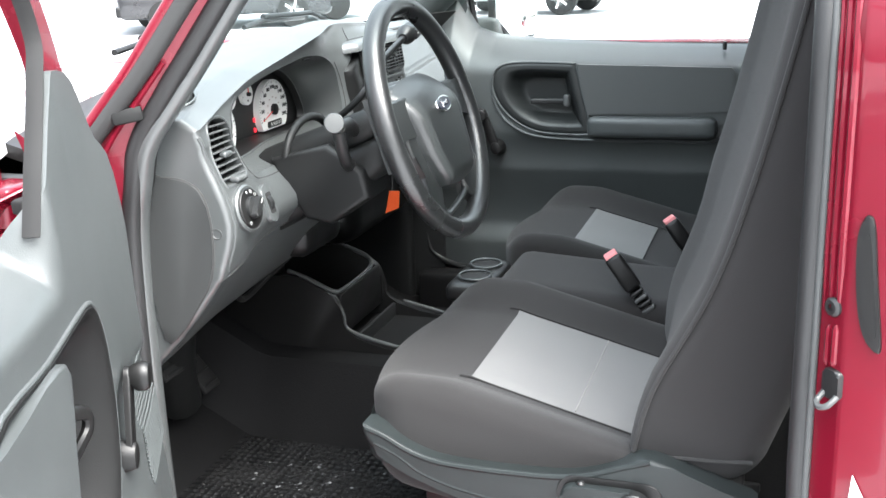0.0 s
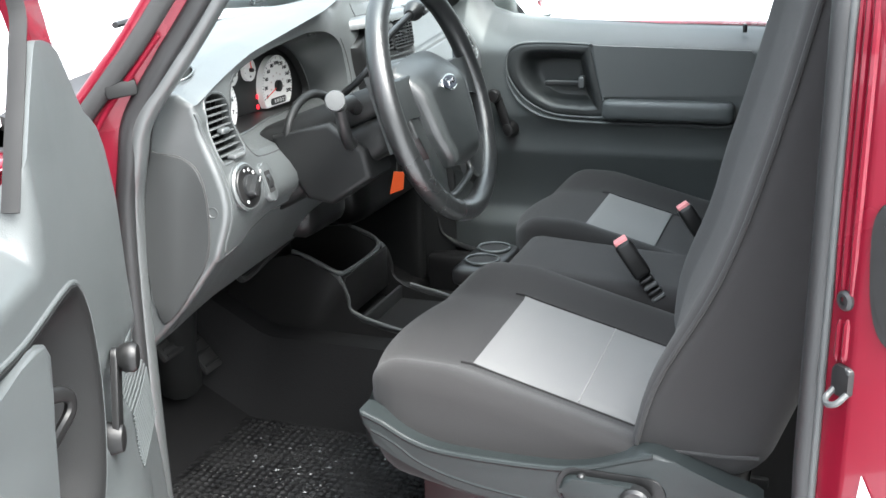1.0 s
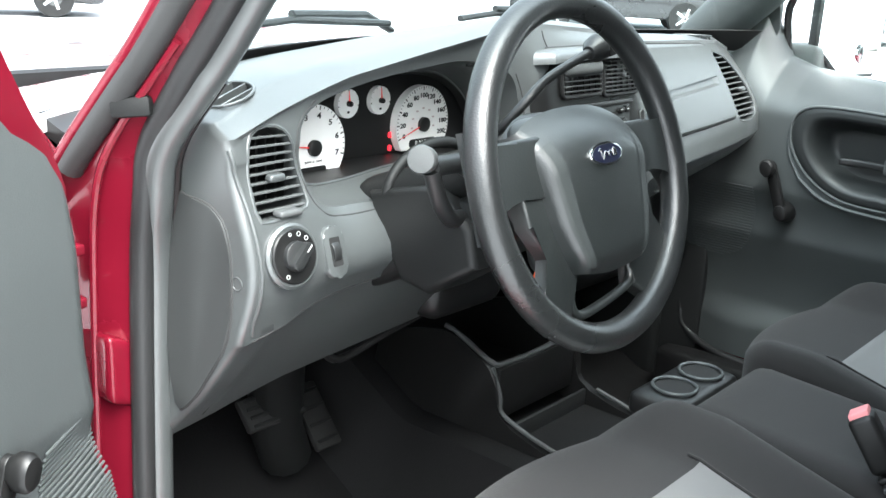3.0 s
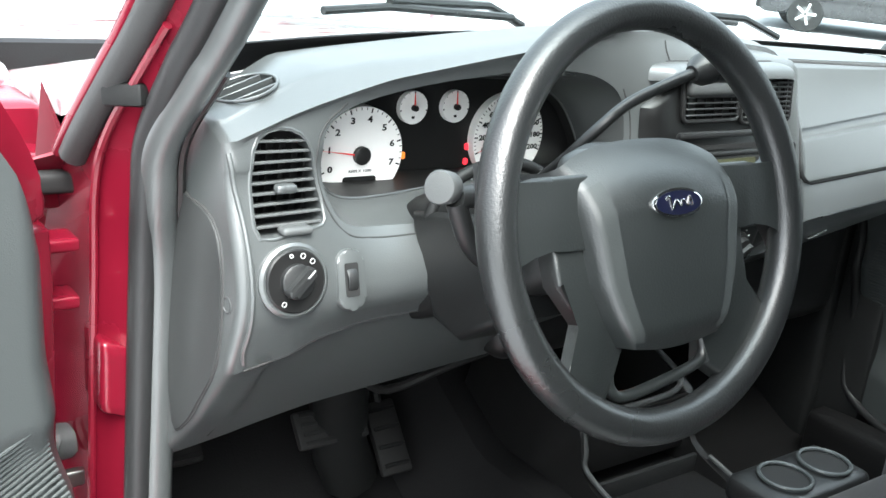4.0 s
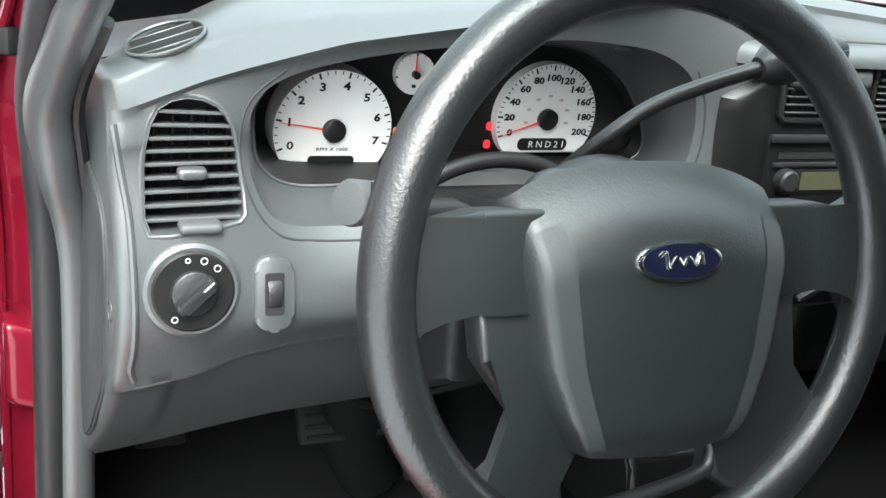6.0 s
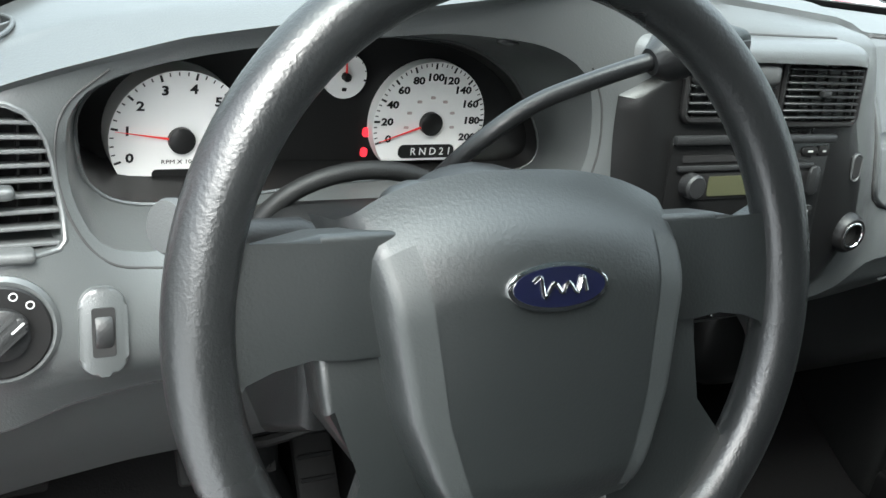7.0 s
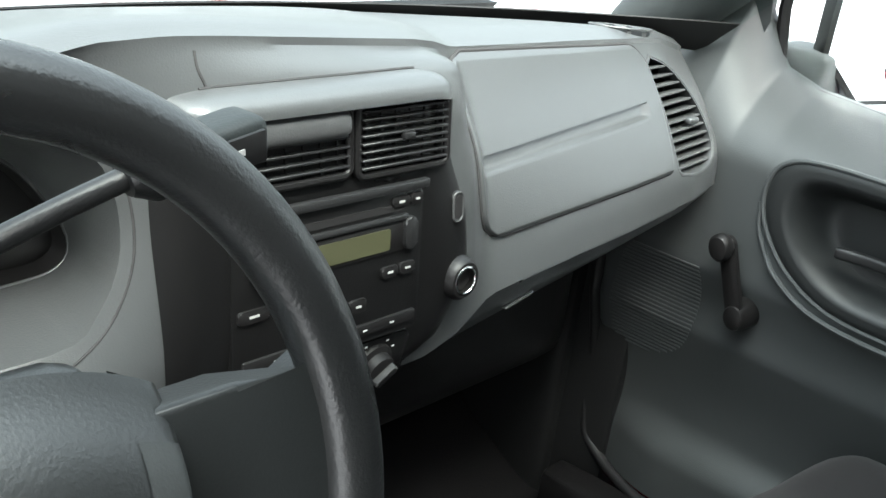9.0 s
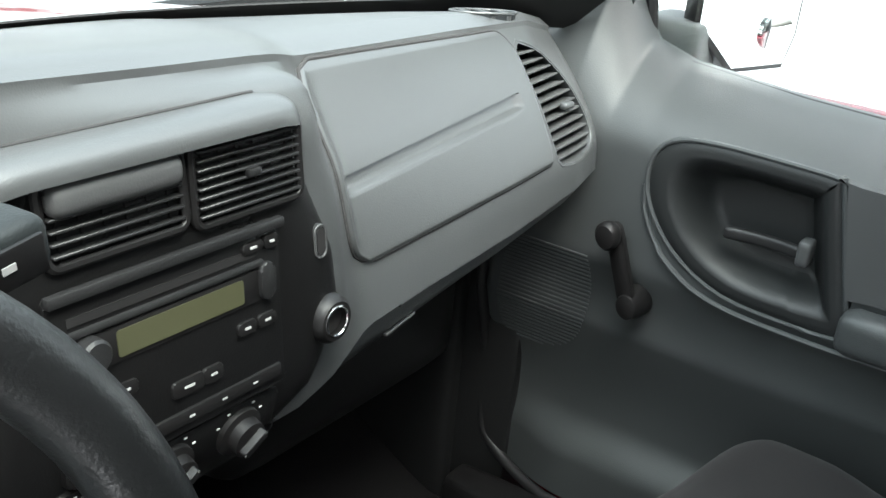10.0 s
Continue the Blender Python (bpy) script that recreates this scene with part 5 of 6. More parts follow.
seat("driver_seat", -0.665, -0.130, "dark cloth driver's seat with a light grey centre panel", (-0.541, -0.235), True)
seat("passenger_seat", 0.150, 0.672, "dark cloth passenger seat with a light grey centre panel", (0.245, 0.551), False)
ms = thing("middle_seat", "dark cloth middle cushion between the front seats", "car seat")
part("cushion", rbox(-0.122, 0.142, -0.46, 0.015, 0.21, 0.330, 0.032, 16, lambda p: Vector((p.x, p.y, p.z + 0.02 * max(0, (p.y + 0.3) / 0.3)))), CLOTH, ms)
part("front_panel", rbox(-0.10, 0.12, -0.01, 0.03, 0.10, 0.26, 0.015, 8), CHAR, ms)
part("underside", box(-0.11, 0.13, -0.44, -0.01, 0.165, 0.24, 0.005), CHAR, ms)
part("backrest", rbox(-0.122, 0.142, -0.57, -0.44, 0.27, 0.98, 0.04, 16, lambda p: Vector((p.x, p.y - 0.2 * (p.z - 0.27) / 0.75, p.z))), CLOTH, ms)

# seat belt buckles
PINK = surface("red_release_button", (0.74, 0.26, 0.27), 0.5)


def buckle(x, y, z):
    b = thing("seat_belt_buckle", "black seat belt buckle with a red release button", "seat belt buckle", "seat belt buckles")
    m = pose(x, y, z, -34, 8, 14) @ Matrix.Diagonal((1.28, 1.28, 1.28, 1))
    part("housing", box(-0.018, 0.018, -0.013, 0.013, -0.060, 0.0, 0.006, 3, m=m), BLACK, b)
    part("release_button", box(-0.0145, 0.0145, -0.010, 0.010, -0.006, 0.0045, 0.002, 2, m=m), PINK, b, "red release button")
    for k in range(5):
        part("sleeve_rib", rbox(-0.015 + 0.0008 * k, 0.015 - 0.0008 * k, -0.011, 0.011, -0.070 - 0.0105 * k, -0.0625 - 0.0105 * k, 0.003, 4, lambda p: m @ p), COVER if k % 2 else BLACK, b)
    return b


buckle(-0.108, -0.226, 0.418)
buckle(0.205, -0.300, 0.408)

# ---- console, cup holder, pedals ----
cn = thing("floor_console", "black moulded floor console with open bin and tray", "console", at=(0, 0, -0.022))
side_out = smooth_closed([(0.62, 0.12), (0.62, 0.30), (0.47, 0.355), (0.43, 0.345), (0.365, 0.315), (0.345, 0.27), (0.335, 0.232), (0.25, 0.205), (0.17, 0.195), (0.15, 0.15), (0.30, 0.08), (0.50, 0.08)], 3)
for x in (-0.10, 0.135):
    part("side_wall", prism([(-y, z) for y, z in side_out], -x - 0.008, -x + 0.008, 0.003, 2, m=frame_of((0, 0, 0), (0, -1, 0), (0, 0, 1))), BLACK, cn)
# console rims: their edge highlights are put into a lighter grey
def crim(pts, r=0.005):
    return part("rim", tube(spline(pts, 5), r, 8), COVER, cn, "lighter grey edge standing for its highlight")
crim([(-0.10, 0.47, 0.362), (-0.10, 0.43, 0.350), (-0.095, 0.372, 0.322), (-0.07, 0.362, 0.316), (0.02, 0.358, 0.316), (0.10, 0.362, 0.320), (0.13, 0.385, 0.332), (0.135, 0.44, 0.352)])
crim([(-0.10, 0.365, 0.315), (-0.10, 0.345, 0.27), (-0.10, 0.335, 0.238), (-0.098, 0.25, 0.212), (-0.09, 0.175, 0.200), (-0.06, 0.160, 0.198), (0.02, 0.155, 0.198), (0.10, 0.160, 0.198), (0.13, 0.19, 0.203), (0.135, 0.30, 0.225)], 0.004)
part("bin_floor", box(-0.094, 0.129, 0.36, 0.62, 0.235, 0.245), BLACK, cn)
part("bin_front", box(-0.094, 0.129, 0.352, 0.362, 0.22, 0.312, 0.002), BLACK, cn)
part("bin_back", box(-0.094, 0.129, 0.60, 0.612, 0.10, 0.33, 0.002), BLACK, cn)
part("tray_floor", box(-0.094, 0.129, 0.165, 0.36, 0.178, 0.186), MAT, cn, "rubber tray liner")
part("tray_ledge", box(-0.094, 0.129, 0.318, 0.326, 0.186, 0.222, 0.002), CHAR, cn)
part("plinth", rbox(-0.13, 0.165, 0.10, 0.66, 0.06, 0.18, 0.02, 8), BLACK, cn)
cu = thing("cup_holder", "black twin cup holder with a pale rim", "cup holder")
part("tray", rbox(-0.075, 0.12, 0.030, 0.125, 0.285, 0.325, 0.014, 8), CHAR, cu)
for x in (-0.015, 0.07):
    part("cup_ring", tube([(x + 0.034 * math.cos(a), 0.076 + 0.034 * math.sin(a), 0.329) for a in np.linspace(0, 2 * math.pi, 33)[:-1]], 0.0028, 8, closed=True), DOORGREY, cu)
    # flat near-black disc paints the shade of a deep well
    part("cup_well_shade", lathe([(0.031, 0.322), (0.031, 0.3265)], 28, Matrix.Translation((x, 0.076, 0))), VOID, cu)
part("stem", rbox(-0.05, 0.10, 0.035, 0.12, 0.06, 0.30, 0.015, 6), CHAR, cu)


def pedal(name, x, y, z, w, h, label):
    p = thing(name, label, "pedal", "foot pedals")
    m = pose(x, y, z, 50, 0, 0)
    pp = part("pad", box(-w, w, -h, h, -0.006, 0.008, 0.005, 2, m=m), VOID, p)
    for k in range(4):
        v = -h + 2 * h * (k + 0.5) / 4
        part("tread", box(-w * 0.85, w * 0.85, v - 0.003, v + 0.003, 0.008, 0.011, 0.001, 1, m=m), DARK, pp)
    part("arm", tube([(x, y + 0.01, z), (x, y + 0.06, z + 0.08), (x + 0.01, y + 0.14, z + 0.30)], 0.009, 8), BLACK, p)
    return p


pedal("brake_pedal", -0.40, 0.575, 0.245, 0.058, 0.028, "black ribbed brake pedal under the dashboard")
pedal("parking_brake_pedal", -0.625, 0.60, 0.26, 0.030, 0.035, "black ribbed parking brake pedal beside the kick panel")
pedal("accelerator_pedal", -0.265, 0.62, 0.17, 0.028, 0.06, "black ribbed accelerator pedal beside the tunnel")
uc = thing("under_dash_duct", "black ducts and wiring under the dashboard", "duct")
part("duct", rbox(-0.56, -0.28, 0.40, 0.70, 0.43, 0.50, 0.03, 8), BLACK, uc)
part("steering_shaft", tube([(-0.42, 0.30, 0.60), (-0.40, 0.55, 0.36), (-0.39, 0.74, 0.22)], 0.022, 12), DARK, uc)
part("boot", tube([(-0.40, 0.56, 0.36), (-0.37, 0.60, 0.20), (-0.33, 0.62, 0.12)], 0.045, 12), DARK, uc)
part("wire", tube(spline([(-0.50, 0.36, 0.44), (-0.44, 0.38, 0.40), (-0.36, 0.37, 0.42), (-0.28, 0.36, 0.44)], 5), 0.006, 8), BLACK, uc)
part("knee_bolster", rbox(-0.33, -0.16, 0.30, 0.70, 0.44, 0.52, 0.03, 8), BLACK, uc)
part("blower_box", rbox(0.20, 0.66, 0.45, 0.78, 0.30, 0.56, 0.05, 8), BLACK, uc)


POCKET = surface("pull_pocket_plastic", (0.007, 0.0073, 0.0073), 0.62, grain=0.25, scale=700, spec=0.2)
PULL = surface("slate_pull_plastic", (0.018, 0.0205, 0.0205), 0.40, grain=0.25, scale=700)

# ---- doors: one form for both, in the door's own plane ----
# local x into the cab from the panel's face, local -y back from the hinge, z up
OVAL = [(0.525, 0.500), (0.43, 0.508), (0.36, 0.545), (0.318, 0.600), (0.312, 0.650), (0.335, 0.682), (0.39, 0.692), (0.50, 0.690), (0.535, 0.6875), (0.5385, 0.6865), (0.540, 0.684), (0.56, 0.600), (0.582, 0.512), (0.583, 0.506), (0.580, 0.503), (0.57, 0.501)]


DOV = [(0.298, 0.628), (0.340, 0.628), (0.447, 0.618), (0.60, 0.610), (0.62, 0.50), (0.60, 0.36), (0.48, 0.31), (0.36, 0.315), (0.298, 0.36), (0.270, 0.41), (0.255, 0.47), (0.252, 0.52), (0.258, 0.575), (0.275, 0.613)]


def within(p, z, poly):
    hit = False
    for (pa, za), (pb, zb) in zip(poly, poly[1:] + poly[:1]):
        if (za > z) != (zb > z) and p < pa + (pb - pa) * (z - za) / (zb - za):
            hit = not hit
    return hit


def door(name, label, M, curve):
    d = thing(name, label, "car door", "front doors")
    cz = -0.022 if curve else 0.0

    def hz(z):
        return 0.632 + (z - 0.692) * 1.35 if curve else z

    def put(nm, bm, mat, par=None, lab=""):
        bmesh.ops.transform(bm, matrix=M, verts=bm.verts)
        return part(nm, bm, mat, d if par is None else par, lab)

    def front(z):
        return float(np.interp(z, [0.11, 0.28, 0.44, 0.56, 0.66], [-0.030, -0.005, 0.028, 0.048, 0.052])) if curve else 0.05

    def face(p, z):
        """How far the panel's face stands into the cab."""
        q = 0.0
        if z > 0.66:
            k = min(1.0, (z - 0.66) / 0.085)
            q -= (0.060 * k ** 1.5 * (0.1 + 0.9 * ease((p - 0.35) / 0.045))) if curve else 0.105 * k ** 1.7
        if z < 0.50:
            k = min(1.0, (0.50 - z) / 0.10)
            q -= 0.012 * math.sin(k * math.pi)
        if not curve:
            q -= 0.050 * ease((0.49 - z) / 0.24)
            if z < 0.24:
                q += 0.034 * ease((0.24 - z) / 0.06) * ease((p - 0.10) / 0.15)
        elif z < 0.36:
            k = min(1.0, (0.36 - z) / 0.12)
            q += 0.030 * k * k * (3 - 2 * k) * min(1.0, max(0.0, (p - 0.10) / 0.15))
        e = min(1.0, max(0.0, (p - front(z)) / 0.05))
        q -= 0.05 * (1 - e) ** 2
        return q

    hollow = scaled(smooth_closed(DOV if curve else OVAL, 2), 0.93 if curve else 0.88, 0.93 if curve else 0.86)

    def inner(u, v):
        p = 0.055 + (1.04 - 0.055) * u
        if curve:
            ztop = float(np.interp(p, [0.05, 0.065, 0.08, 0.10, 0.12, 0.14, 0.160, 0.180, 0.195, 0.208, 0.222, 0.243, 0.265, 0.284, 0.291, 0.323, 0.347, 0.372, 0.384, 0.45, 0.7, 1.05], [0.60, 0.645, 0.69, 0.735, 0.765, 0.779, 0.790, 0.811, 0.832, 0.850, 0.866, 0.878, 0.883, 0.884, 0.878, 0.828, 0.787, 0.740, 0.712, 0.698, 0.69, 0.69]))
        else:
            ztop = float(np.interp(p, [0.05, 0.10, 0.19, 0.245, 0.30, 0.45, 0.70, 1.05], [0.86, 0.87, 0.87, 0.775, 0.757, 0.742, 0.730, 0.722]))
        z = 0.11 + (ztop - 0.11) * v
        p += (front(z) - 0.052) * (1 - u) ** 3 if curve else 0.0
        q = face(p, z if z < 0.66 else 0.66 + (z - 0.66) * 0.085 / (ztop - 0.66))
        if within(p, z, hollow):
            q -= 0.06
        return Vector((q, -p, z))
    bm = bmesh.new()
    us, vs = np.concatenate([np.linspace(0, 0.225, 60), np.linspace(0.225, 0.35, 40)[1:], np.linspace(0.35, 1, 44)[1:]]), np.linspace(0, 1, 76)
    g = [[bm.verts.new(inner(u, v)) for v in vs] for u in us]
    h = [[bm.verts.new(Vector((max(-0.13, g[i][j].co.x - 0.011) if curve and g[i][j].co.z > 0.655 else -0.13, g[i][j].co.y, g[i][j].co.z))) for j in range(len(vs))] for i in range(len(us))]
    for a in (g, h):
        for i in range(len(us) - 1):
            for j in range(len(vs) - 1):
                bm.faces.new((a[i][j], a[i + 1][j], a[i + 1][j + 1], a[i][j + 1]))
    ring = [(i, 0) for i in range(len(us))] + [(len(us) - 1, j) for j in range(1, len(vs))] + [(i, len(vs) - 1) for i in range(len(us) - 2, -1, -1)] + [(0, j) for j in range(len(vs) - 2, 0, -1)]
    for k in range(len(ring)):
        (a, b), (c, e) = ring[k], ring[(k + 1) % len(ring)]
        bm.faces.new((g[a][b], g[c][e], h[c][e], h[a][b]))
    pan = put("trim_panel", bm, DOORGREY, None, "grey moulded inner trim panel")

    # pull recess, handle, armrest and insert
    ov = [(p, hz(z)) for p, z in smooth_closed(OVAL, 4)]
    P2 = frame_of((0, 0, 0), (0, -1, 0), (0, 0, 1))   # (p, z, w): w points away from the cab
    def plate(nm, outline, q0, q1, bev, mat, par, lab=""):
        bm = prism(outline, -q1, -q0, 0, 1)
        if bev:
            low = [f for f in bm.faces if all(abs(v.co.z + q1) < 1e-6 for v in f.verts)]
            bmesh.ops.bevel(bm, geom=list(low[0].edges), offset=bev, segments=3, profile=0.5, affect="EDGES", clamp_overlap=True)
        bmesh.ops.transform(bm, matrix=P2, verts=bm.verts)
        return put(nm, bm, mat, par, lab)
    if curve:
        # the open door's pull: a deep dark pocket with a lever, half hidden by the armrest panel
        dov = smooth_closed(DOV, 4)
        dp, dz = 0.40, 0.485

        def pocket(k, s):
            p, z = dov[k % len(dov)]
            f = ease((0.97 - s) / 0.34)
            return Vector((0.004 - 0.052 * f - 0.004 * max(0.0, (s - 0.97) / 0.03), -(dp + (p - dp) * s), dz + (z - dz) * s))
        pull = put("pull_surround", sheet(pocket, range(len(dov) + 1), np.concatenate([np.linspace(0.001, 0.60, 6), np.linspace(0.63, 0.97, 12), [0.985, 1.0]])), POCKET, None, "black door pull pocket")
        put("release_handle", tube([Vector((q, -p, z)) for q, p, z in spline([(-0.040, 0.405, 0.520), (-0.018, 0.372, 0.527), (-0.006, 0.342, 0.516), (-0.006, 0.340, 0.496), (-0.012, 0.365, 0.482), (-0.014, 0.425, 0.474)], 5)], 0.0095, 10, flat=0.7), BLACK, pull, "black release handle")
        put("handle_end", rbox(-0.022, -0.002, -0.452, -0.418, 0.452, 0.486, 0.006, 6), DIM, pull, "grey lever end")
        put("pocket_slot", box(-0.046, -0.036, -0.372, -0.366, 0.530, 0.572, 0.001, 1), BLACK, pull)
        put("surround_edge", tube([Vector((0.0005, -p, z)) for p, z in dov], 0.0032, 8, closed=True), DOORGREY, pan)
        plate("insert_panel", smooth_closed([(0.424, 0.608), (0.60, 0.600), (0.93, 0.60), (0.95, 0.50), (0.92, 0.34), (0.60, 0.32), (0.47, 0.33), (0.448, 0.45), (0.434, 0.52)], 4), -0.01, 0.012, 0.004, DOORGREY, None, "grey armrest panel")
    else:
        # a scooped bowl let into the panel
        cp, cq = 0.462, hz(0.600)

        def bowl(k, s):
            p, z = ov[k % len(ov)]
            f = max(0.0, min(1.0, (0.80 - s) / 0.34))
            q = 0.004 - 0.052 * f * f * (3 - 2 * f) - 0.004 * max(0.0, (s - 0.93) / 0.07)
            return Vector((q, -(cp + (p - cp) * s), cq + (z - cq) * s))
        pull = put("pull_surround", sheet(bowl, range(len(ov) + 1), np.concatenate([np.linspace(0.001, 0.80, 14), np.linspace(0.83, 1.0, 5)])), PULL, None, "slate door pull with a scooped bowl")
        put("release_handle", rbox(-0.024, -0.012, -0.515, -0.415, hz(0.578), hz(0.594), 0.005, 8, lambda v: Vector((v.x + 0.008 * ((v.y + 0.465) / 0.05) ** 2, v.y, v.z))), CHAR, pull, "black release handle")
        put("handle_hook", rbox(-0.022, 0.004, -0.522, -0.506, hz(0.574), hz(0.606), 0.005, 6), DIM, pull)
        put("surround_edge", tube([Vector((0.001, -p, z)) for p, z in ov], 0.0035, 8, closed=True), DOORGREY, pan)
        ins = [(p, hz(z)) for p, z in smooth_closed([(0.545, 0.684), (0.56, 0.685), (0.90, 0.677), (0.935, 0.674), (0.948, 0.655), (0.944, 0.60), (0.935, 0.573), (0.905, 0.564), (0.60, 0.556), (0.572, 0.556), (0.56, 0.61)], 3)]
        plate("insert_panel", ins, -0.01, 0.005, 0.003, DIM, None, "mid grey door insert")
        arm = rbox(0.0, 0.045, -0.905, -0.575, hz(0.500), hz(0.553), 0.016, 10)
        put("armrest", arm, DOORGREY, None, "grey padded armrest")
        put("armrest_edge", tube([Vector((0.0 if p < 0.34 else 0.004, -p, hz(z))) for p, z in spline([(0.309, 0.620), (0.318, 0.578), (0.352, 0.532), (0.42, 0.497), (0.55, 0.487), (0.75, 0.488), (0.90, 0.492), (0.95, 0.56), (0.965, 0.66)], 6)], 0.0038, 8), DOORGREY, pan)
    # window crank
    (kp, kz), (fp, fz) = ((0.207, 0.500), (0.238, 0.408)) if curve else ((0.289, 0.556), (0.323, 0.463))
    ln = math.hypot(kp - fp, kz - fz)
    CM = frame_of((0, -fp, fz), (0, -(kp - fp), kz - fz), (0, kz - fz, kp - fp))   # along the arm, across it, out of the panel
    if CM.col[2].x < 0:
        CM = CM @ Matrix.Diagonal((1, -1, -1, 1))
    if curve:
        CM = CM @ Matrix.Translation((0, 0, -0.012)) @ Matrix.Diagonal((1, 0.72, 0.72, 1))
    else:
        CM = CM @ Matrix.Diagonal((1, 0.82, 0.82, 1))
    cr = put("crank", prism(rounded(-0.014, ln + 0.013, -0.0135, 0.0135, 0.0130), 0.022, 0.033, 0.004, 3, m=CM), BLACK, None, "black window crank")
    put("crank_boss", lathe([(0.023, -0.03), (0.021, 0.012), (0.018, 0.030), (0.016, 0.037), (0.010, 0.039)], 28, CM), BLACK, cr)
    put("crank_knob", lathe([(0.010, 0.024), (0.0150, 0.036), (0.0185, 0.044), (0.0185, 0.058), (0.0150, 0.064), (0.008, 0.0655)], 28, CM @ Matrix.Translation((ln, 0, 0))), BLACK, cr)
    # ribbed loudspeaker grille ahead of the crank
    gr_out = [(0.040, 0.315), (0.058, 0.40), (0.075, 0.47), (0.092, 0.507), (0.140, 0.507), (0.152, 0.45), (0.148, 0.38), (0.138, 0.315), (0.09, 0.305)] if curve else [(0.115, 0.34), (0.11, 0.44), (0.135, 0.50), (0.19, 0.53), (0.24, 0.515), (0.252, 0.44), (0.235, 0.365), (0.18, 0.33)]
    go = smooth_closed(gr_out, 4)
    RO = 0.002 if curve else -0.0004
    for k in range(28 if curve else 30):
        z = 0.318 + 0.0063 * k
        xs = []
        for i in range(len(go)):
            (pa, za), (pb, zb) = go[i], go[(i + 1) % len(go)]
            if (za - z) * (zb - z) < 0:
                xs.append(pa + (pb - pa) * (z - za) / (zb - za))
        if len(xs) >= 2:
            a, b = min(xs), max(xs)
            tilt = 0.30 if curve else 0.0
            put("grille_rib", tube([Vector((face(p, z) + RO, -p, z - tilt * (p - 0.13))) for p in (a, (a + b) / 2, b)], 0.0017, 6), DOORGREY, pan)
    if not curve:
        # rubber seal along the shut edge, from under the dash round to the sill
        put("edge_seal", tube([Vector((face(p, z) + 0.009, -p, z)) for p, z in spline([(0.072, 0.60), (0.078, 0.45), (0.084, 0.30), (0.092, 0.18), (0.115, 0.130), (0.20, 0.105), (0.45, 0.10), (1.0, 0.10)], 6)], 0.0085, 10), RUBBER, None, "black rubber door seal")
    # mirror sail, belt seal, window glass and frame, outer skin
    if curve:
        plate("upper_frame", smooth_closed([(0.045, 0.68), (0.060, 0.74), (0.095, 0.80), (0.128, 0.86), (0.155, 0.92), (0.22, 1.02), (0.32, 1.13), (0.47, 1.27), (0.51, 1.24), (0.37, 1.10), (0.27, 0.99), (0.205, 0.90), (0.185, 0.85), (0.15, 0.785), (0.11, 0.73), (0.10, 0.68)], 3), -0.064, -0.042, 0.006, RED, None, "red painted window frame")
        rear = spline([(-0.009, 0.377, 0.728), (-0.009, 0.347, 0.785), (-0.009, 0.323, 0.826), (-0.010, 0.292, 0.880), (-0.016, 0.262, 0.915), (-0.022, 0.275, 0.975), (-0.03, 0.33, 1.06), (-0.04, 0.42, 1.16)], 4)
        put("glass_channel", sheet(lambda i, v: Vector((rear[i][0] - 0.002 - 0.017 * v, -rear[i][1] - 0.0005 - 0.0015 * math.sin(v * math.pi), rear[i][2])), range(len(rear)), np.linspace(0, 1, 6), 0.003), VOID, None, "black rubber window channel")
        put("channel_lip", tube([Vector((q - 0.011, -p - 0.002, z)) for q, p, z in rear], 0.0016, 8), RUBBER, None)
    else:
        plate("mirror_sail", [(-0.02, 0.70), (-0.02, 0.80), (0.07, 0.92), (0.18, 1.02), (0.202, 1.02), (0.207, 0.83), (0.218, 0.78)], -0.125, -0.092, 0.012, DOORGREY, None, "grey sail panel")
    BELT = -0.068 if curve else -0.112
    DROP = 0.045 if curve else 0.0
    put("belt_seal", tube([Vector((BELT, -p, float(np.interp(p, [0.245, 0.30, 0.45, 0.70, 1.05], [0.770, 0.753, 0.739, 0.728, 0.720])) - DROP)) for p in np.linspace(0.36 if curve else 0.245, 1.03, 16)], 0.004, 8), BLACK, None)
    put("window_frame", tube([Vector((BELT - 0.013, -p, z)) for p, z in spline(([] if curve else [(0.232, 0.77), (0.228, 0.90)]) + [(0.36, 1.02), (0.60, 1.20), (0.75, 1.29), (0.95, 1.30), (1.03, 1.10), (1.045, 0.74)], 5)], 0.009, 8), BLACK, None)
    if not curve:
        wg = put("window_glass", prism([(0.236, 0.74 - DROP), (0.236, 0.90), (0.37, 1.02), (0.60, 1.19), (0.75, 1.28), (0.95, 1.29), (1.03, 1.09), (1.04, 0.72 - DROP)], -BELT + 0.010, -BELT + 0.014, m=P2), GLASS, None, "clear side window glass")
        wg.visible_shadow = False
    if name == "driver_door":
        put("lock_button", lathe([(0.005, 0.0), (0.006, 0.014), (0.004, 0.02)], 14, Matrix.Translation((-0.09, -0.93, 0.728))), BLACK, None)
    else:
        put("lock_button", lathe([(0.005, 0.0), (0.006, 0.014), (0.004, 0.02)], 14, Matrix.Translation((-0.06, -0.912, 0.715))), BLACK, None)
    skin = rbox(-0.19, -0.131, -1.08, -0.02, -0.20, 0.655 if curve else 0.735, 0.02, 8)
    sk = put("outer_skin", skin, RED, None, "red painted outer skin")
    put("front_edge", rbox(-0.14, -0.050, -0.080, -0.028, -0.18, 0.665 if curve else 0.735, 0.012, 8), RED, sk)
    # outside mirror
    TURN = Matrix.Translation((-0.245, -0.325, 0)) @ pose(0, 0, 0, 0, 0, 28) @ Matrix.Translation((0.262, 0.384, 0))

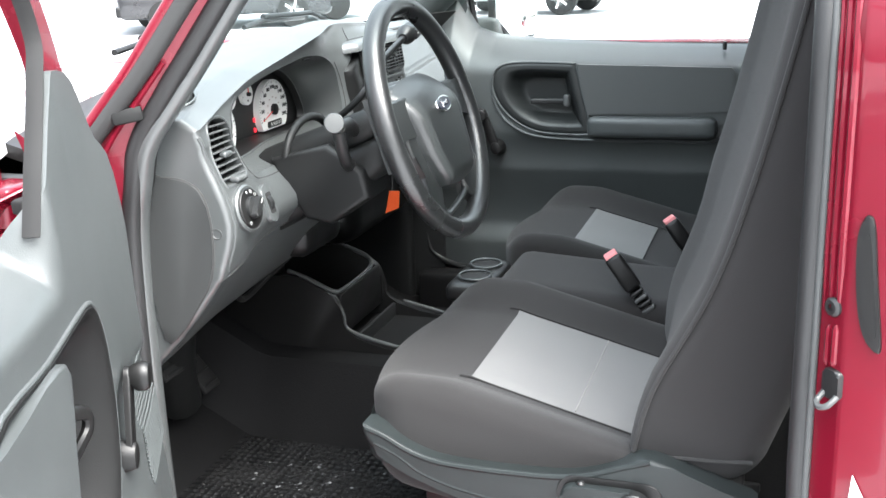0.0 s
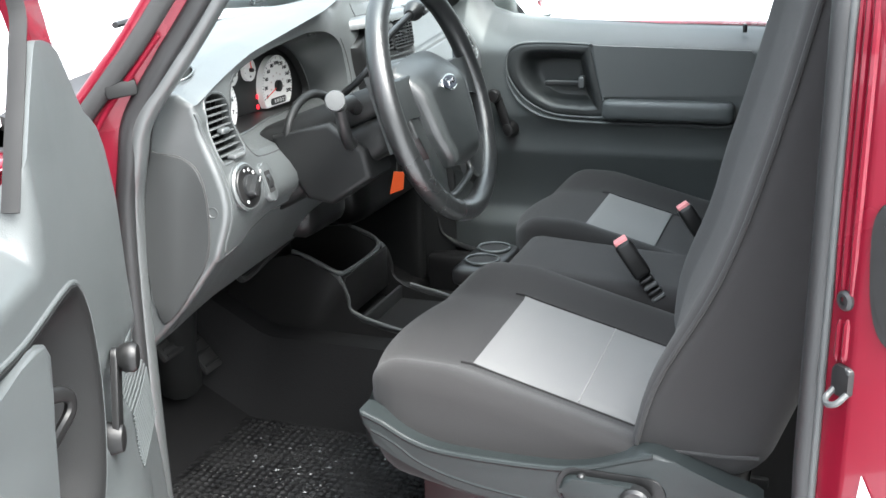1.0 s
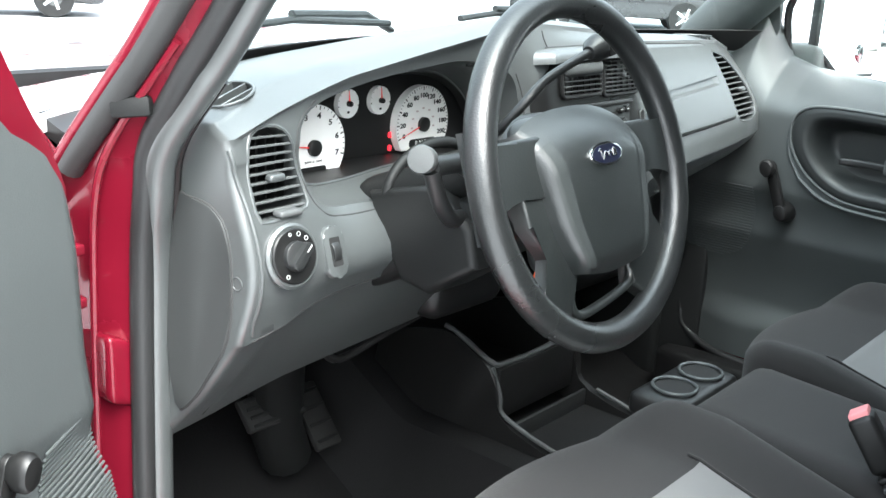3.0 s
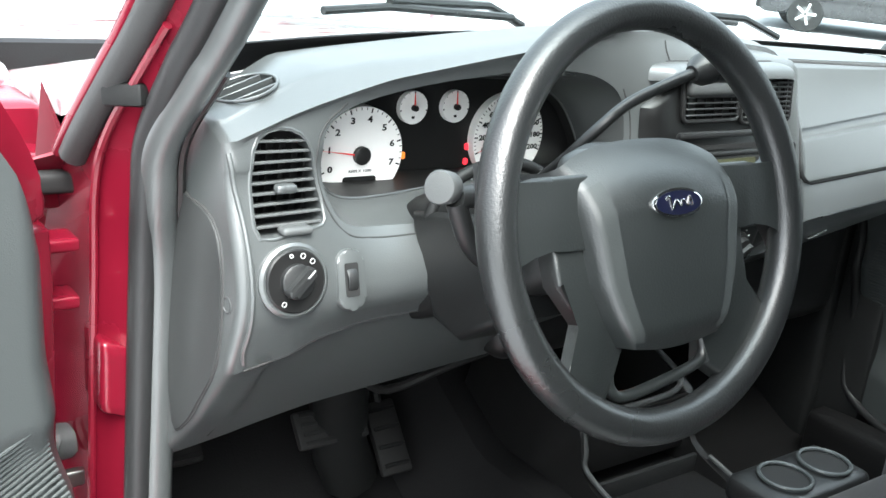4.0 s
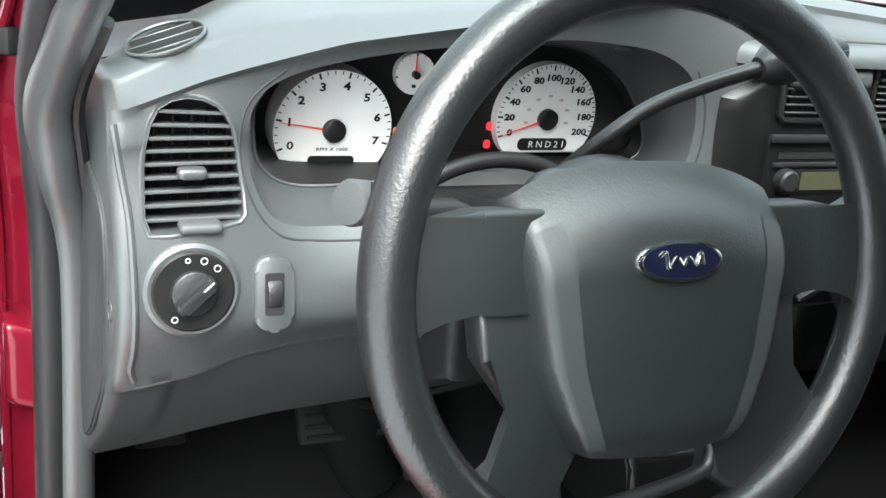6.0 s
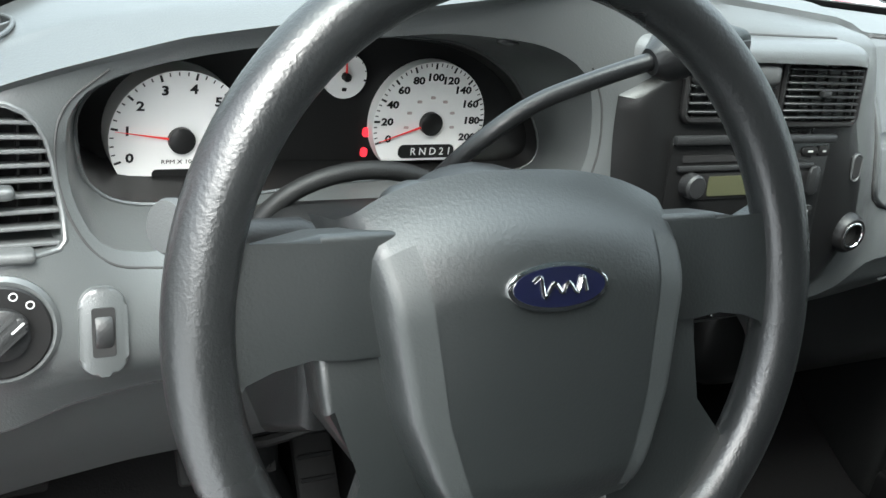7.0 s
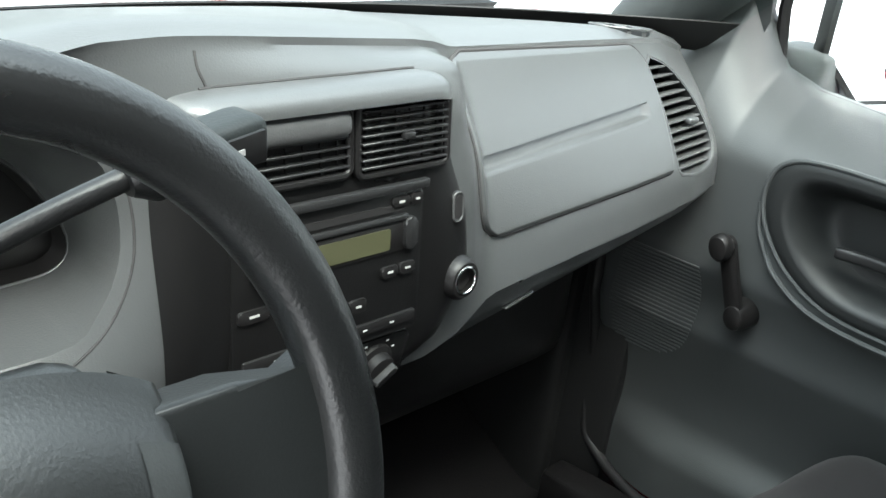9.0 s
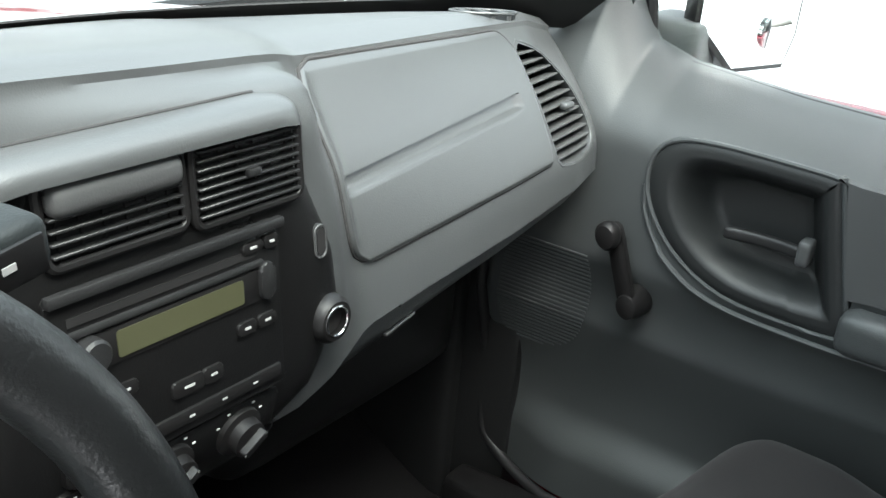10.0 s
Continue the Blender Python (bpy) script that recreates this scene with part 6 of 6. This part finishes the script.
    def turned(bm):
        bmesh.ops.transform(bm, matrix=TURN, verts=bm.verts)
        return bm
    mh = put("mirror_housing", turned(prism([(-0.158, 0.83), (-0.158, 0.795), (-0.232, 0.728), (-0.330, 0.733), (-0.345, 0.78), (-0.345, 0.93), (-0.158, 0.94)], 0.362, 0.384, 0.004, 2, m=Matrix(((1, 0, 0, 0), (0, 0, -1, 0), (0, 1, 0, 0), (0, 0, 0, 1))))), BLACK, None, "black outside mirror housing")
    put("mirror_arm", rbox(-0.24, -0.14, -0.29, -0.20, 0.730, 0.80, 0.015, 6), DIM, mh)
    put("mirror_glass", turned(prism([(-0.166, 0.828), (-0.166, 0.799), (-0.235, 0.736), (-0.325, 0.741), (-0.337, 0.782), (-0.337, 0.93), (-0.166, 0.94)], 0.383, 0.3865, m=Matrix(((1, 0, 0, 0), (0, 0, -1, 0), (0, 1, 0, 0), (0, 0, 0, 1))))), MIRROR, mh, "mirror glass")
    put("spot_mirror", lathe([(0.028, 0.0), (0.028, 0.004), (0.023, 0.0065)], 24, TURN @ Matrix.Translation((-0.300, -0.387, 0.785)) @ pose(0, 0, 0, 90, 0, 0)), MIRROR, mh, "small round blind-spot mirror")
    return d


MIRROR = surface("mirror_silver", (0.9, 0.9, 0.9), 0.03, metal=1.0, blotch=0.0, rough_var=0.0)
door("passenger_door", "closed grey-trimmed passenger door with crank and pull", Matrix.Translation((0.70, 0.545, 0)) @ Matrix.Diagonal((-1, 1, 1, 1)), False)
HINGE, OPEN = (-0.86, 0.445, 0.0), 68.0
DM = pose(*HINGE, 0, 0, -OPEN)
drv = door("driver_door", "open grey-trimmed driver's door with red painted edge", DM @ Matrix.Translation((0.15, 0, 0)), True)
for z in (0.60, 0.10):
    hg = part("hinge", rbox(-0.895, -0.835, 0.405, 0.465, z - 0.042, z + 0.042, 0.009, 8), RED, drv, "red painted door hinge")
    part("hinge_pin", lathe([(0.006, z - 0.064), (0.011, z - 0.060), (0.011, z + 0.060), (0.007, z + 0.066)], 16, Matrix.Translation((-0.862, 0.402, 0))), RED, hg)
    for dz in (-0.030, 0.030):
        part("hinge_arm", rbox(-0.888, -0.815, 0.384, 0.424, z + dz - 0.007, z + dz + 0.007, 0.004, 6), RED, hg)
        part("hinge_bolt", lathe([(0.009, -0.003), (0.009, 0.005), (0.006, 0.007)], 6, pose(-0.875, 0.404, z + dz * 0.35, 90, 0, 0)), RED, hg)
part("check_strap", rbox(-0.885, -0.800, 0.425, 0.437, 0.335, 0.355, 0.003, 6), STEEL, drv, "dull steel door check strap")


# ---- parked cars far off ----
def parked_car(name, label, M, paint, L=4.6, W=1.85, H=1.75, ride=0.32):
    c = thing(name, label, "car", "parked cars")

    def put(nm, bm, mat, par=None, lab=""):
        bmesh.ops.transform(bm, matrix=M, verts=bm.verts)
        return part(nm, bm, mat, c if par is None else par, lab)

    def low(p):
        return Vector((p.x, p.y * (1 - 0.06 * max(0, (p.z - 0.7) / 0.4)), p.z - 0.10 * max(0, (p.x - 0.9) / 1.4)))
    put("body", rbox(-L / 2, L / 2, -W / 2, W / 2, ride, 1.05, 0.16, 14, low), paint)

    def cab(p):
        t = (p.z - 1.0) / (H - 1.0)
        return Vector((p.x * (1 - 0.16 * t) - 0.10 * t, p.y * (1 - 0.16 * t), p.z))
    put("cabin", rbox(-L / 2 + 0.15, L / 2 - 1.15, -W / 2 + 0.04, W / 2 - 0.04, 0.95, H, 0.14, 14, cab), paint)
    for s in (-1, 1):
        for x0, x1 in ((-1.75, -0.75), (-0.65, 0.20), (0.28, 0.95)):
            put("side_window", box(x0, x1, s * (W / 2 - 0.10) - 0.06, s * (W / 2 - 0.10) + 0.06, 1.10, H - 0.22, 0.03, 3), BLACK)
        for x in (-L / 2 + 0.95, L / 2 - 0.90):
            wh = put("wheel", lathe([(0.20, -0.11), (0.34, -0.11), (0.36, -0.07), (0.36, 0.07), (0.34, 0.11), (0.20, 0.11)], 32, pose(x, s * (W / 2 - 0.10), 0.36, 90, 0, 0)), BLACK, None, "black tyre")
            put("rim", lathe([(0.21, -0.06), (0.21, 0.06), (0.05, 0.085)], 24, pose(x, s * (W / 2 - 0.06), 0.36, 90 if s < 0 else -90, 0, 0)), DIM, wh, "alloy rim")
            for k in range(5):
                a = k * 2 * math.pi / 5
                bm = box(0.03, 0.22, -0.028, 0.028, 0.06, 0.10, 0.01, 2)
                bmesh.ops.transform(bm, matrix=pose(x, s * (W / 2 - 0.05), 0.36, 90 if s < 0 else -90, 0, 0) @ pose(0, 0, 0, 0, 0, math.degrees(a)), verts=bm.verts)
                put("rim_spoke", bm, CHROME, wh)
    put("bumper", rbox(L / 2 - 0.18, L / 2 + 0.06, -W / 2 + 0.05, W / 2 - 0.05, 0.38, 0.62, 0.06, 6), BLACK)
    put("bumper", rbox(-L / 2 - 0.06, -L / 2 + 0.18, -W / 2 + 0.05, W / 2 - 0.05, 0.38, 0.62, 0.06, 6), BLACK)
    return c


DARKPAINT = surface("black_car_paint", (0.012, 0.012, 0.014), 0.3, coat=0.8)
TEAL = surface("faded_teal_paint", (0.11, 0.19, 0.18), 0.55)
SILVER = surface("silver_car_paint", (0.55, 0.56, 0.57), 0.3, metal=0.3, coat=0.6)
parked_car("parked_suv", "black parked off-road car with alloy wheels", Matrix.Translation((18.8, 11.7, -0.55)) @ pose(0, 0, 0, 0, 0, -55), DARKPAINT)
parked_car("parked_car", "black parked car on the lot with thin snow", Matrix.Translation((7.6, 18.5, -0.55)) @ pose(0, 0, 0, 0, 0, -28), DARKPAINT, 4.5, 1.8, 1.5)
parked_car("parked_car", "silver parked car beyond the passenger window", Matrix.Translation((22.0, 5.6, -0.55)) @ pose(0, 0, 0, 0, 0, 80), SILVER, 4.5, 1.8, 1.5)


def van():
    v = thing("parked_van", "faded teal parked delivery van with panel sides", "van")
    M = Matrix.Translation((20.5, 12.3, -0.55)) @ pose(0, 0, 0, 0, 0, 122)
    def put(nm, bm, mat, par=None, lab=""):
        bmesh.ops.transform(bm, matrix=M, verts=bm.verts)
        return part(nm, bm, mat, v if par is None else par, lab)
    put("box_body", rbox(-3.2, 1.2, -1.05, 1.05, 0.45, 2.75, 0.08, 8), TEAL)
    put("cab", rbox(1.15, 2.8, -1.0, 1.0, 0.45, 2.1, 0.20, 8), TEAL)
    for s in (-1, 1):
        put("side_window", box(1.5, 2.3, s * 0.97 - 0.05, s * 0.97 + 0.05, 1.30, 1.85, 0.03), BLACK)
        for k in range(5):
            put("panel_joint", box(-3.0 + k * 0.95, -2.975 + k * 0.95, s * 1.045 - 0.012, s * 1.045 + 0.012, 0.55, 2.65), CHAR)
        for x in (-2.2, 2.0):
            put("wheel", lathe([(0.18, -0.12), (0.36, -0.12), (0.38, 0), (0.36, 0.12), (0.18, 0.12)], 28, pose(x, s * 0.95, 0.38, 90, 0, 0)), BLACK)


van()
